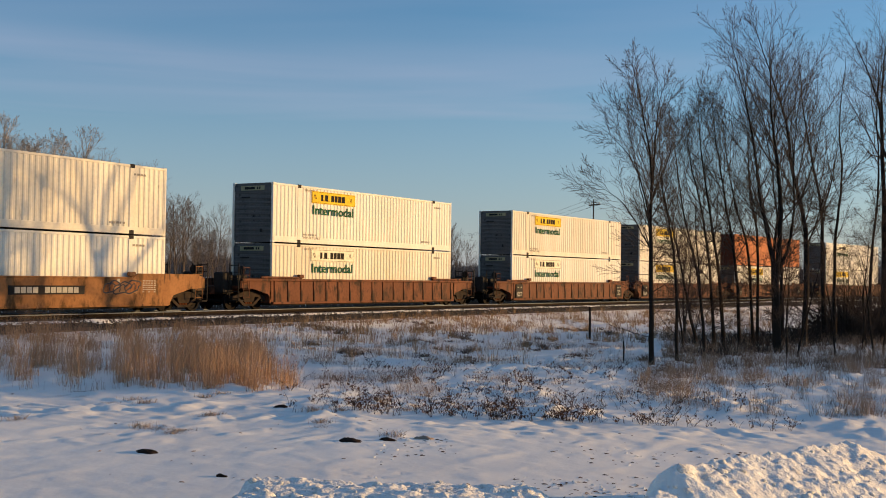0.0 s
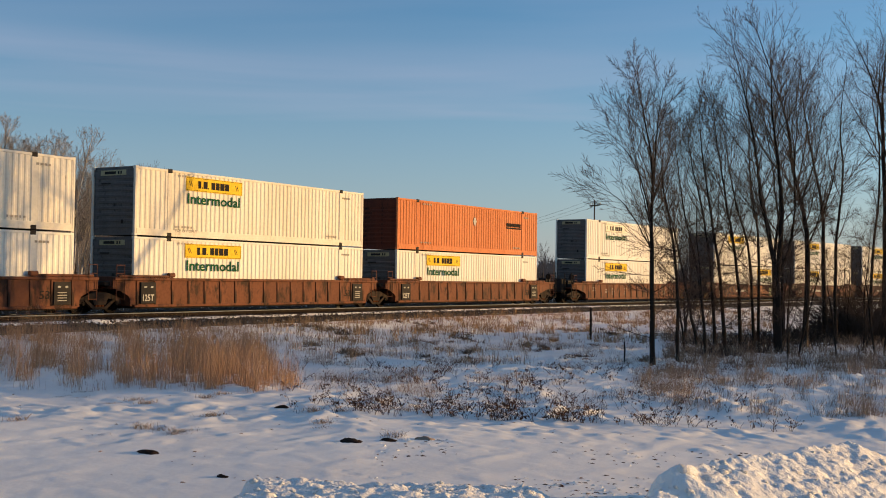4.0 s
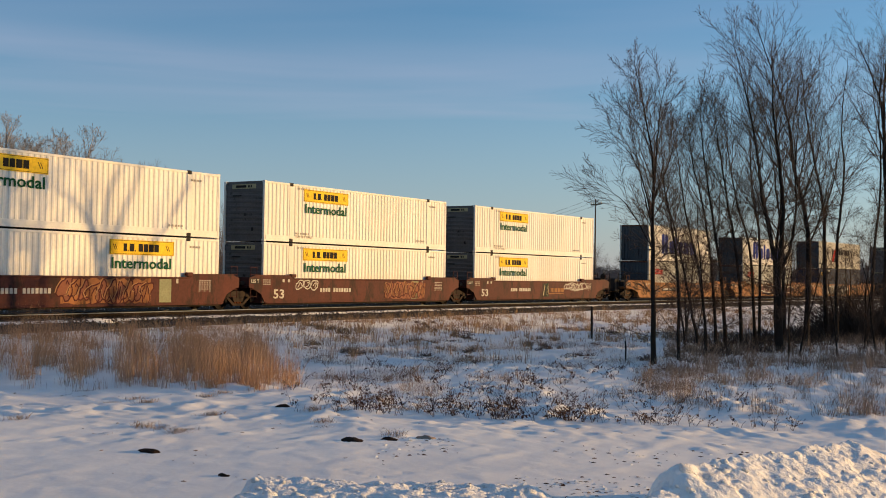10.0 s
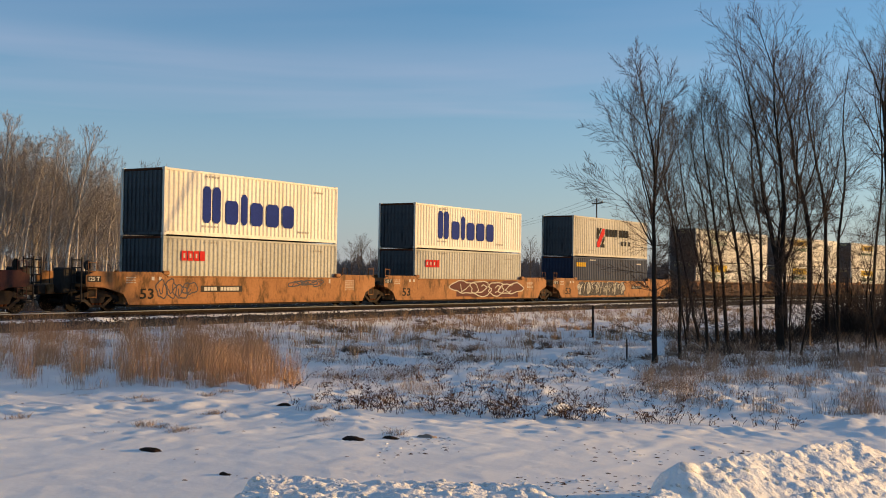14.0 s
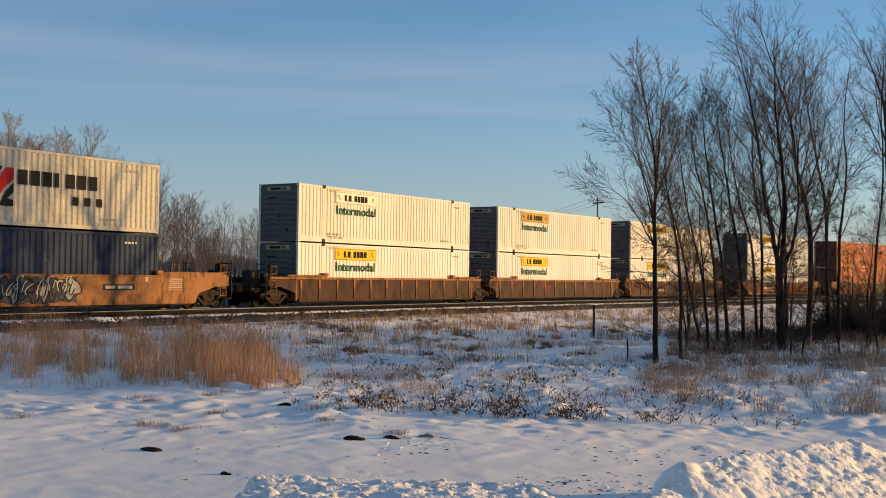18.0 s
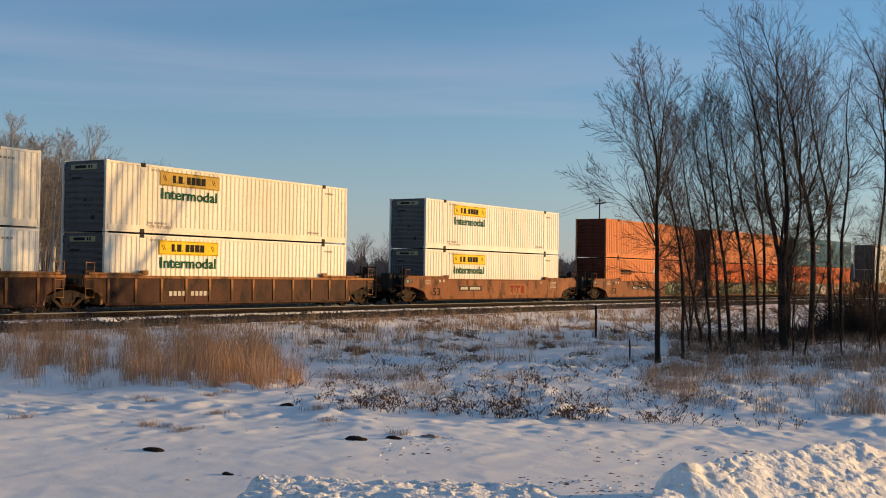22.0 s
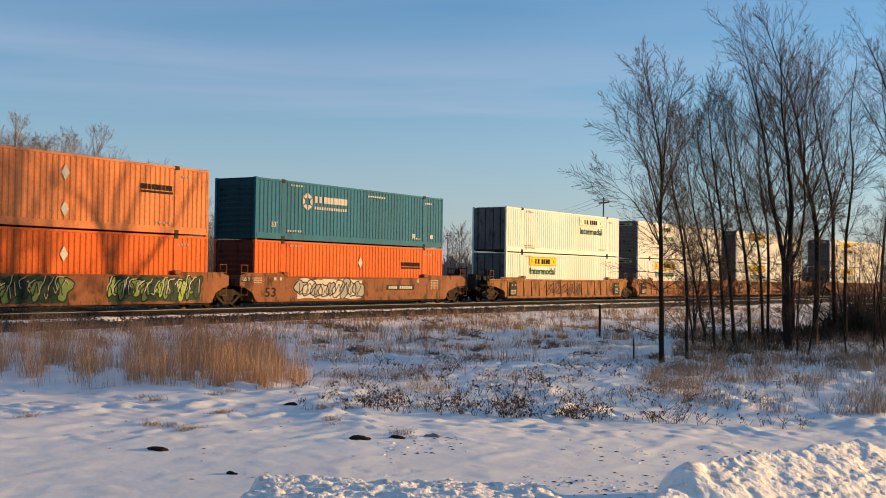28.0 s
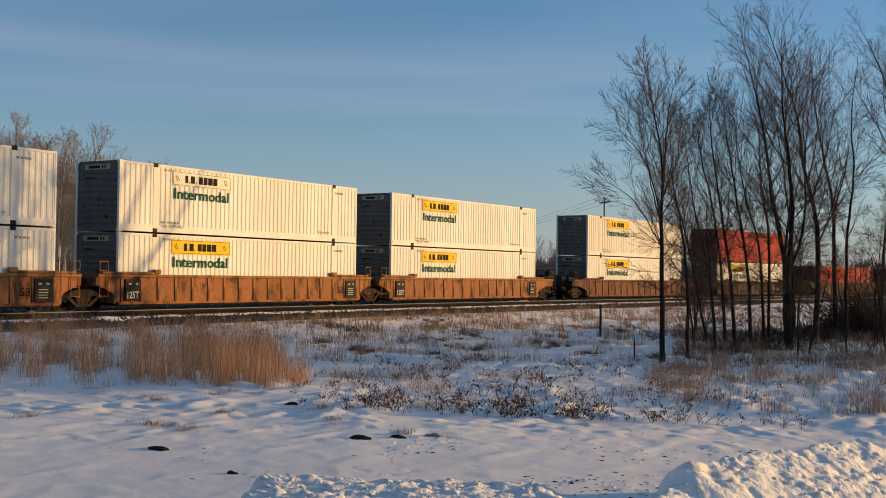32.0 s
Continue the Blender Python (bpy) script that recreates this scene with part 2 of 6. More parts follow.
def snow_material(name, tint, lump, relief=0.22, soil=(0.70, 0.78), soil_tint="8d7f70"):
    m = bpy.data.materials.new(name)
    m.use_nodes = True
    n, l = m.node_tree.nodes, m.node_tree.links
    b = n["Principled BSDF"]
    b.inputs["Roughness"].default_value = 0.75
    b.inputs["Specular IOR Level"].default_value = 0.25
    co = n.new("ShaderNodeTexCoord")
    a, f, g = (n.new("ShaderNodeTexNoise") for _ in range(3))
    a.inputs["Scale"].default_value, a.inputs["Detail"].default_value = 0.35, 6
    f.inputs["Scale"].default_value, f.inputs["Detail"].default_value = lump, 8
    g.inputs["Scale"].default_value, g.inputs["Detail"].default_value, g.inputs["Roughness"].default_value = 3.1, 9, 0.7
    for node in (a, f, g):
        l.new(co.outputs["Object"], node.inputs["Vector"])
    r = n.new("ShaderNodeValToRGB")
    r.color_ramp.elements[0].color, r.color_ramp.elements[1].color = lin("f8f5ea"), tint
    r.color_ramp.elements[0].position, r.color_ramp.elements[1].position = 0.42, 0.7
    l.new(a.outputs["Fac"], r.inputs["Fac"])
    r2 = n.new("ShaderNodeValToRGB")
    r2.color_ramp.elements[0].position, r2.color_ramp.elements[1].position = soil
    l.new(g.outputs["Fac"], r2.inputs["Fac"])
    m2 = n.new("ShaderNodeMixRGB")
    m2.inputs[2].default_value = lin(soil_tint)
    l.new(r2.outputs["Color"], m2.inputs[0])
    l.new(r.outputs["Color"], m2.inputs[1])
    l.new(m2.outputs["Color"], b.inputs["Base Color"])
    bp = n.new("ShaderNodeBump")
    bp.inputs["Strength"].default_value, bp.inputs["Distance"].default_value = relief, 0.03
    f2 = n.new("ShaderNodeTexNoise")
    f2.inputs["Scale"].default_value, f2.inputs["Detail"].default_value, f2.inputs["Roughness"].default_value = lump * 0.3, 4, 0.6
    l.new(co.outputs["Object"], f2.inputs["Vector"])
    hs = n.new("ShaderNodeMath")
    hs.operation = "MULTIPLY_ADD"
    hs.inputs[1].default_value = 1.3
    l.new(f2.outputs["Fac"], hs.inputs[0])
    l.new(f.outputs["Fac"], hs.inputs[2])
    l.new(hs.outputs["Value"], bp.inputs["Height"])
    l.new(bp.outputs["Normal"], b.inputs["Normal"])
    return m


SNOW = snow_material("wind_packed_snow", lin("f0ede3"), 11.0, 0.11)
SNOW_BANK = snow_material("ploughed_snow", lin("f6efe2"), 30.0, 0.6, (0.58, 0.80), "b5a284")


# ---- mesh helpers ----
class Build:
    """Collects corners and faces of one mesh."""

    def __init__(self):
        self.v, self.f = [], []

    def box(self, x0, x1, y0, y1, z0, z1, c=0.0):
        """A box, its edges chamfered by c."""
        n = len(self.v)
        if c <= 0:
            self.v += [(x, y, z) for x in (x0, x1) for y in (y0, y1) for z in (z0, z1)]
            self.f += [tuple(n + k for k in q) for q in ((0, 1, 3, 2), (4, 6, 7, 5), (0, 4, 5, 1), (2, 3, 7, 6), (0, 2, 6, 4), (1, 5, 7, 3))]
            return self
        idx = {}
        for i, (x, sx) in enumerate(((x0, 1), (x1, -1))):
            for j, (y, sy) in enumerate(((y0, 1), (y1, -1))):
                for k, (z, sz) in enumerate(((z0, 1), (z1, -1))):
                    for ax, p in enumerate(((x, y + sy * c, z + sz * c), (x + sx * c, y, z + sz * c), (x + sx * c, y + sy * c, z))):
                        idx[i, j, k, ax] = len(self.v)
                        self.v.append(p)
        for s in (0, 1):
            self.f.append(tuple(idx[s, j, k, 0] for j, k in ((0, 0), (0, 1), (1, 1), (1, 0))))
            self.f.append(tuple(idx[i, s, k, 1] for i, k in ((0, 0), (1, 0), (1, 1), (0, 1))))
            self.f.append(tuple(idx[i, j, s, 2] for i, j in ((0, 0), (0, 1), (1, 1), (1, 0))))
        for a in (0, 1):
            for b in (0, 1):
                self.f.append((idx[0, a, b, 1], idx[1, a, b, 1], idx[1, a, b, 2], idx[0, a, b, 2]))
                self.f.append((idx[a, 0, b, 0], idx[a, 1, b, 0], idx[a, 1, b, 2], idx[a, 0, b, 2]))
                self.f.append((idx[a, b, 0, 0], idx[a, b, 1, 0], idx[a, b, 1, 1], idx[a, b, 0, 1]))
                for d in (0, 1):
                    self.f.append(tuple(idx[a, b, d, ax] for ax in range(3)))
        return self

    def prism(self, outline, y0, y1):
        """An outline in x and z, drawn out from y0 to y1."""
        n, k = len(self.v), len(outline)
        self.v += [(x, y0, z) for x, z in outline] + [(x, y1, z) for x, z in outline]
        self.f += [tuple(range(n, n + k)), tuple(range(n + 2 * k - 1, n + k - 1, -1))]
        self.f += [(n + i, n + k + i, n + k + (i + 1) % k, n + (i + 1) % k) for i in range(k)]
        return self

    def tube(self, pts, radii, sides=6, cap=True):
        """A tapered tube along points."""
        n = len(self.v)
        d = (Vector(pts[-1]) - Vector(pts[0])).normalized()
        a = d.orthogonal().normalized()
        b = d.cross(a)
        ring = [(math.cos(2 * math.pi * k / sides), math.sin(2 * math.pi * k / sides)) for k in range(sides)]
        for p, r in zip(pts, radii):
            for c, s in ring:
                self.v.append((p[0] + r * (c * a[0] + s * b[0]), p[1] + r * (c * a[1] + s * b[1]), p[2] + r * (c * a[2] + s * b[2])))
        for i in range(len(pts) - 1):
            o = n + i * sides
            for k in range(sides):
                k2 = (k + 1) % sides
                self.f.append((o + k, o + k2, o + sides + k2, o + sides + k))
        if cap:
            self.f.append(tuple(range(n + sides - 1, n - 1, -1)))
            self.f.append(tuple(range(len(self.v) - sides, len(self.v))))
        return self

    def lathe(self, cx, cz, profile, sides=20):
        """A wheel about the y axis: profile of (radius, y)."""
        n, m = len(self.v), len(profile)
        for k in range(sides):
            a = 2 * math.pi * k / sides
            self.v += [(cx + r * math.cos(a), y, cz + r * math.sin(a)) for r, y in profile]
        for k in range(sides):
            o, q = n + k * m, n + (k + 1) % sides * m
            for i in range(m - 1):
                self.f.append((o + i, q + i, q + i + 1, o + i + 1))
        return self

    def mesh(self, name, material=None, smooth=False):
        me = bpy.data.meshes.new(name)
        me.from_pydata(self.v, [], self.f)
        bm = bmesh.new()
        bm.from_mesh(me)
        bmesh.ops.recalc_face_normals(bm, faces=bm.faces)
        bm.to_mesh(me)
        bm.free()
        if smooth:
            me.polygons.foreach_set("use_smooth", [True] * len(me.polygons))
        if material:
            me.materials.append(material)
        return me


def raw_mesh(name, v, f, material, smooth=False):
    """A large mesh, straight from its lists."""
    me = bpy.data.meshes.new(name)
    me.from_pydata(v, [], f)
    if smooth:
        me.polygons.foreach_set("use_smooth", [True] * len(me.polygons))
    me.materials.append(material)
    return me


SMALL_PRINT = ("stencil_print", "top_lift_lettering", "load_lettering", "number_bars", "plate_marks", "chalk_scrawl", "data_blocks", "graffiti_fill", "graffiti_outline", "graffiti_glint", "block_gap", "company_name", "maker_blocks")


def part(name, data, material, parent, label="", at=None):
    """One mesh object under a thing or a part."""
    me = data.mesh(name, material) if isinstance(data, Build) else data
    ob = new(name, me)
    ob.parent = parent
    if at is not None:
        ob.matrix_basis = at
    return tagged(ob, label, kind="stuff" if name in SMALL_PRINT else "")


def thing(name, label, category, group="", kind="", at=None):
    ob = new(name)
    ob.empty_display_size = 0.3
    if at is not None:
        ob.matrix_basis = at
    return tagged(ob, label, category, group, kind)


FONT = {}


def lettering(text, material, width, height, thick=0.004):
    """Letters as a mesh in the x-z plane, facing -y, lower left corner at the origin."""
    key = (text, material.name, width, height)
    if key not in FONT:
        cu = bpy.data.curves.new("letters", "FONT")
        cu.body, cu.extrude, cu.resolution_u, cu.offset = text, 0.5, 2, 0.017
        ob = bpy.data.objects.new("letters", cu)
        scene.collection.objects.link(ob)
        bpy.context.view_layer.update()
        me = bpy.data.meshes.new_from_object(ob.evaluated_get(bpy.context.evaluated_depsgraph_get()))
        bpy.data.objects.remove(ob)
        co = np.empty(len(me.vertices) * 3)
        me.vertices.foreach_get("co", co)
        co = co.reshape(-1, 3)
        lo, hi = co.min(0), co.max(0)
        out = np.stack([(co[:, 0] - lo[0]) / (hi[0] - lo[0]) * width, -(co[:, 2] - lo[2]) / (hi[2] - lo[2]) * thick,
                        (co[:, 1] - lo[1]) / (hi[1] - lo[1]) * height], 1)
        me.vertices.foreach_set("co", out.ravel())
        me.materials.clear()
        me.materials.append(material)
        FONT[key] = me
    return FONT[key]


# ---- the lie of the land ----
GROUND = -0.95
BEND0, BEND1, KAPPA, TRACK_Y = 0.0, 165.0, 0.001603, 35.262


def rail_line(x):
    """Middle of the track at x: y and slope. A bend between two straights."""
    if x <= BEND0:
        return TRACK_Y, 0.0
    if x < BEND1:
        return TRACK_Y - KAPPA * x * x / 2, -KAPPA * x
    return TRACK_Y - KAPPA * BEND1 * BEND1 / 2 - KAPPA * BEND1 * (x - BEND1), -KAPPA * BEND1


def footprints():
    """Shallow dents left by paws and wind between the clods and the bank, kept by grid square."""
    rng = random.Random(51)
    cells = {}
    for _ in range(150):
        dep, side = 13.2 + 5.5 * rng.random(), rng.uniform(-0.25, 0.85)
        u = side * dep * 0.3857
        if noise.noise(Vector((u * 0.5, dep * 0.7, 77))) < rng.uniform(-0.25, 0.3):
            continue
        x, y = dep * 0.888 + u * 0.46, dep * 0.46 - u * 0.888
        r, deep = rng.uniform(0.05, 0.085), rng.uniform(0.015, 0.03)
        for i in (-1, 0, 1):
            for j in (-1, 0, 1):
                cells.setdefault((int(x * 3) + i, int(y * 3) + j), []).append((x, y, r, deep))
    return cells


DENTS = footprints()


def ground_z(x, y):
    """Height of the snow field: drifts and hummocks, flatter under the railway."""
    off = abs(y - rail_line(x)[0])
    calm = min(1.0, max(0.0, (off - 4.0) / 3.0))
    p = Vector((x, y, 0))
    near = 1.0 if (5 < x < 90 and -5 < y < 34) else 0.3
    dep = x * 0.888 + y * 0.46
    # the field lies smoother towards the road
    rough = min(1.0, max(0.0, (dep - 16.5) / 5.0))
    z = GROUND + (0.03 + 0.07 * rough) * noise.noise(p * 0.16) * calm
    if near == 1.0:
        z += (0.012 + 0.03 * rough) * noise.noise(p * 0.55 + Vector((3, 7, 1))) * calm + (0.004 + 0.014 * rough) * noise.noise(Vector((x * 1.1, y * 2.3, 5))) * calm
        z += ((0.005 + 0.008 * rough) * noise.noise(p * 2.6) + (0.003 + 0.007 * rough) * noise.noise(p * 6.5)) * calm
        tuft = noise.noise(p * 0.42 + Vector((9, 2, 4)))
        far = min(1.0, max(0.0, (dep - 18.0) / 4))
        if tuft > -0.2 and far > 0:
            z += far * calm * (0.6 if x * 0.46 - y * 0.888 < -2.2 else 1.0) * (tuft + 0.2) * (0.23 * abs(noise.noise(p * 1.7 + Vector((0, 0, 8)))) + 0.16 * max(0.0, noise.noise(p * 4.1 + Vector((2, 5, 8)))))
        # short crusted drifts, steep on the side away from the wind
        z += (0.03 + 0.05 * rough) * max(0.0, noise.noise(Vector((x * 0.9 + y * 0.5, y * 1.9, 14))) - 0.2) * calm
        crust = noise.noise(Vector((x * 1.9 - y * 0.8, y * 2.2, 33)))
        if crust > 0.3:
            z += 0.22 * min(0.1, crust - 0.3) * (0.25 + rough)
        for cx, cy, r, deep in DENTS.get((int(x * 3), int(y * 3)), ()):
            q = ((x - cx) ** 2 + (y - cy) ** 2) / (r * r)
            if q < 2.2:
                z += deep * (0.45 * math.exp(-4 * (q - 1.4) ** 2) - math.exp(-2.0 * q))
    # a broad swell, its long side towards the sun
    u = x * 0.46 - y * 0.888
    z -= (0.030 * min(8.0, max(0.0, u + 1.5)) + 0.010 * min(8.0, max(0.0, -u - 1.5))) * min(1.0, max(0.0, (27 - dep) / 6)) * min(1.0, max(0.0, (dep - 8) / 3))
    # bank up to the railway
    if off < 12:
        z += 0.43 * min(1.0, max(0.0, 10.6 - off) / 5.2) - (0.3 if off < 3 else 0.0)
    # rises to the road behind the camera
    back = -dep + 11.0
    if back > 0:
        z += min(0.9, back * 0.06)
    return z


def spread(lo, hi, step, reach):
    """Grid lines, close between lo and hi, and wider out to reach."""
    mid = list(np.arange(lo, lo + 14, step * 0.5)) + list(np.arange(lo + 14, hi, step))
    up, down, d = [], [], step
    a, b = hi, lo
    while a < reach or b > -reach:
        d *= 1.28
        a, b = a + d, b - d
        up.append(a)
        down.append(b)
    return down[::-1] + mid + up


def build_ground():
    xs, ys = spread(8, 62, 0.16, 3000), spread(0, 31, 0.15, 3000)
    v = [(x, y, ground_z(x, y)) for y in ys for x in xs]
    w = len(xs)
    f = [(j * w + i, j * w + i + 1, (j + 1) * w + i + 1, (j + 1) * w + i) for j in range(len(ys) - 1) for i in range(w - 1)]
    ob = new("ground", raw_mesh("ground", v, f, SNOW, True))
    tagged(ob, "wind-rippled snow over a rough roadside field", "snow field", kind="structure")


build_ground()


# ---- railway ----
def ribbon(name, offsets, x0, x1, step, material, smooth=False):
    """A strip of fixed cross-section (offset, z) that follows the track."""
    v, f = [], []
    k = len(offsets)
    xs = list(np.arange(x0, x1 + step, step))
    for x in xs:
        y, s = rail_line(x)
        c = 1 / math.hypot(1, s)
        for o, z in offsets:
            v.append((x - o * s * c, y + o * c, z))
    for i in range(len(xs) - 1):
        for j in range(k - 1):
            f.append((i * k + j, (i + 1) * k + j, (i + 1) * k + j + 1, i * k + j + 1))
    return raw_mesh(name, v, f, material, smooth)


def build_track():
    prof = [(-4.4, -1.1), (-3.9, -0.72), (-3.4, -0.48), (-2.95, -0.24), (-2.6, -0.19), (-1.4, -0.2), (0, -0.22), (1.4, -0.2), (2.6, -0.2), (6.8, -0.24), (7.6, -0.55), (8.6, -1.1)]
    bed = new("ballast_bed", ribbon("ballast_bed", prof, -90, 420, 1.0, BALLAST))
    tagged(bed, "grey crushed-stone ballast with snow on its shoulder", "railway track", kind="structure")
    rng = random.Random(4)
    # loose stones of the near shoulder
    v, f = [], []
    for _ in range(15000):
        x = 20 + 110 * rng.random() ** 1.5
        o = -(1.3 + 2.75 * rng.random() ** 0.7)
        y, s = rail_line(x)
        z = np.interp(-o, [1.3, 2.6, 2.95, 3.4, 3.9, 4.4], [-0.2, -0.19, -0.24, -0.48, -0.72, -1.1])
        r = rng.uniform(0.03, 0.075)
        n = len(v)
        for dx, dy, dz in ((1, 0, 0), (-1, 0, 0), (0, 1, 0), (0, -1, 0), (0, 0, 1), (0, 0, -1)):
            q = rng.uniform(0.6, 1.3) * r
            v.append((x + dx * q + rng.uniform(-0.3, 0.3) * r, y + o + dy * q, z + dz * q * 0.8 + 0.01))
        f += [(n + a, n + b, n + c) for a, b, c in ((0, 2, 4), (2, 1, 4), (1, 3, 4), (3, 0, 4), (2, 0, 5), (1, 2, 5), (3, 1, 5), (0, 3, 5))]
    stone = foliage("loose_ballast_stone", lin("39332e"), lin("6a6159"), 0.95)
    tagged(new("ballast_stones", raw_mesh("ballast_stones", v, f, stone)), "loose grey-brown ballast stones beside the rails", "gravel", kind="stuff")
    # snow caught along the shoulder
    v, f = [], []
    xs = list(np.arange(15, 170, 0.25))
    cross = 6
    for x in xs:
        y, s = rail_line(x)
        wide = 0.42 + 0.22 * noise.noise(Vector((x * 0.35, 0, 2))) + 0.12 * noise.noise(Vector((x * 2.1, 0, 9)))
        top = max(0.02, 0.045 + 0.04 * noise.noise(Vector((x * 0.9, 4, 2))))
        for j in range(cross):
            u = j / (cross - 1)
            o = -2.62 - (u - 0.5) * 2 * max(0.1, wide)
            z = np.interp(-o, [1.3, 2.6, 2.95, 3.4], [-0.2, -0.19, -0.24, -0.48]) + math.sin(u * math.pi) * top - 0.012
            v.append((x, y + o, z + 0.012 * noise.noise(Vector((x * 5, o * 6, 1)))))
    for i in range(len(xs) - 1):
        for j in range(cross - 1):
            f.append((i * cross + j, (i + 1) * cross + j, (i + 1) * cross + j + 1, i * cross + j + 1))
    tagged(new("shoulder_snow", raw_mesh("shoulder_snow", v, f, SNOW, True)), "thin line of snow along the ballast shoulder", "snow", kind="stuff")
    # rails
    for k, o in enumerate((-0.753, 0.753)):
        web = [(o - 0.07, -0.172), (o - 0.07, -0.155), (o - 0.014, -0.135), (o - 0.012, -0.045), (o - 0.036, -0.036), (o - 0.036, -0.008), (o - 0.03, -0.003)]
        web += [(2 * o - a, z) for a, z in web[::-1]]
        rail = tagged(new("rail", ribbon("rail", web, -90, 420, 1.5, RAIL_SIDE)), "steel rail with a rusty web and bright running surface", "rail", "rails", "structure")
        part("rail_head", ribbon("rail_head", [(o - 0.039, -0.034), (o - 0.038, -0.007), (o - 0.029, 0.001), (o + 0.029, 0.001), (o + 0.038, -0.007)], -90, 420, 1.5, RAIL_HEAD), None, rail, "polished steel running surface")
    # sleepers
    base = Build().box(-0.115, 0.115, -1.3, 1.3, -0.34, -0.165, 0.012).mesh("sleeper", TIE)
    bed_ties = thing("sleepers", "dark creosoted timber sleepers under the rails", "sleepers", kind="structure")
    for i in range(250):
        x = 18 + i * 0.55
        y, s = rail_line(x)
        part("sleeper", base, None, bed_ties, at=pose(x, y, rng.uniform(-0.008, 0.008), 0, 0, math.degrees(math.atan(s)) + rng.uniform(-1, 1)))


build_track()


# ---- the train: containers ----
# x along the car, side facing the camera at -y, z = 0 at the container's floor
CACHE = {}


def cached(key, make):
    if key not in CACHE:
        CACHE[key] = make()
    return CACHE[key]


def corrugated(x0, x1, z0, z1, y, side, pitch, groove, depth, flats=()):
    """A pressed side wall with upright grooves, none where flats lie."""
    b = Build()
    n = max(1, round((x1 - x0) / pitch))
    p = (x1 - x0) / n
    line = []
    for i in range(n):
        a = x0 + i * p
        m = a + p / 2
        if any(abs(m - q) < w for q, w in flats):
            line += [(a, 0), (a + p * 0.98, 0)]
            continue
        line += [(a, 0), (m - groove / 2 - depth * 1.7, 0), (m - groove / 2, depth), (m + groove / 2, depth), (m + groove / 2 + depth * 1.7, 0)]
    line.append((x1, 0))
    for x, d in line:
        b.v += [(x, y - side * d, z0), (x, y - side * d, z1)]
    b.f = [(2 * i, 2 * i + 2, 2 * i + 3, 2 * i + 1) for i in range(len(line) - 1)]
    return b


def bars(spec, y):
    """Plain flat bars x0, x1, z0, z1, standing 4 mm off a wall at y (towards -y)."""
    b = Build()
    for x0, x1, z0, z1 in spec:
        b.box(x0, x1, y - 0.004, y, z0, z1)
    return b


def small_marks(rng, L, H, y):
    """Unreadable data stencils on a container's side."""
    spec = []
    for x, z, n in ((-L / 2 + 2.5, H - 0.27, 5), (-L / 2 + 2.3, 0.42, 6), (L / 2 - 3.2, 0.42, 5), (L / 2 - 1.9, H - 0.45, 4)):
        for k in range(n):
            w = rng.uniform(0.07, 0.15)
            spec.append((x + k * 0.19, x + k * 0.19 + w, z, z + 0.085))
    return bars(spec, y)


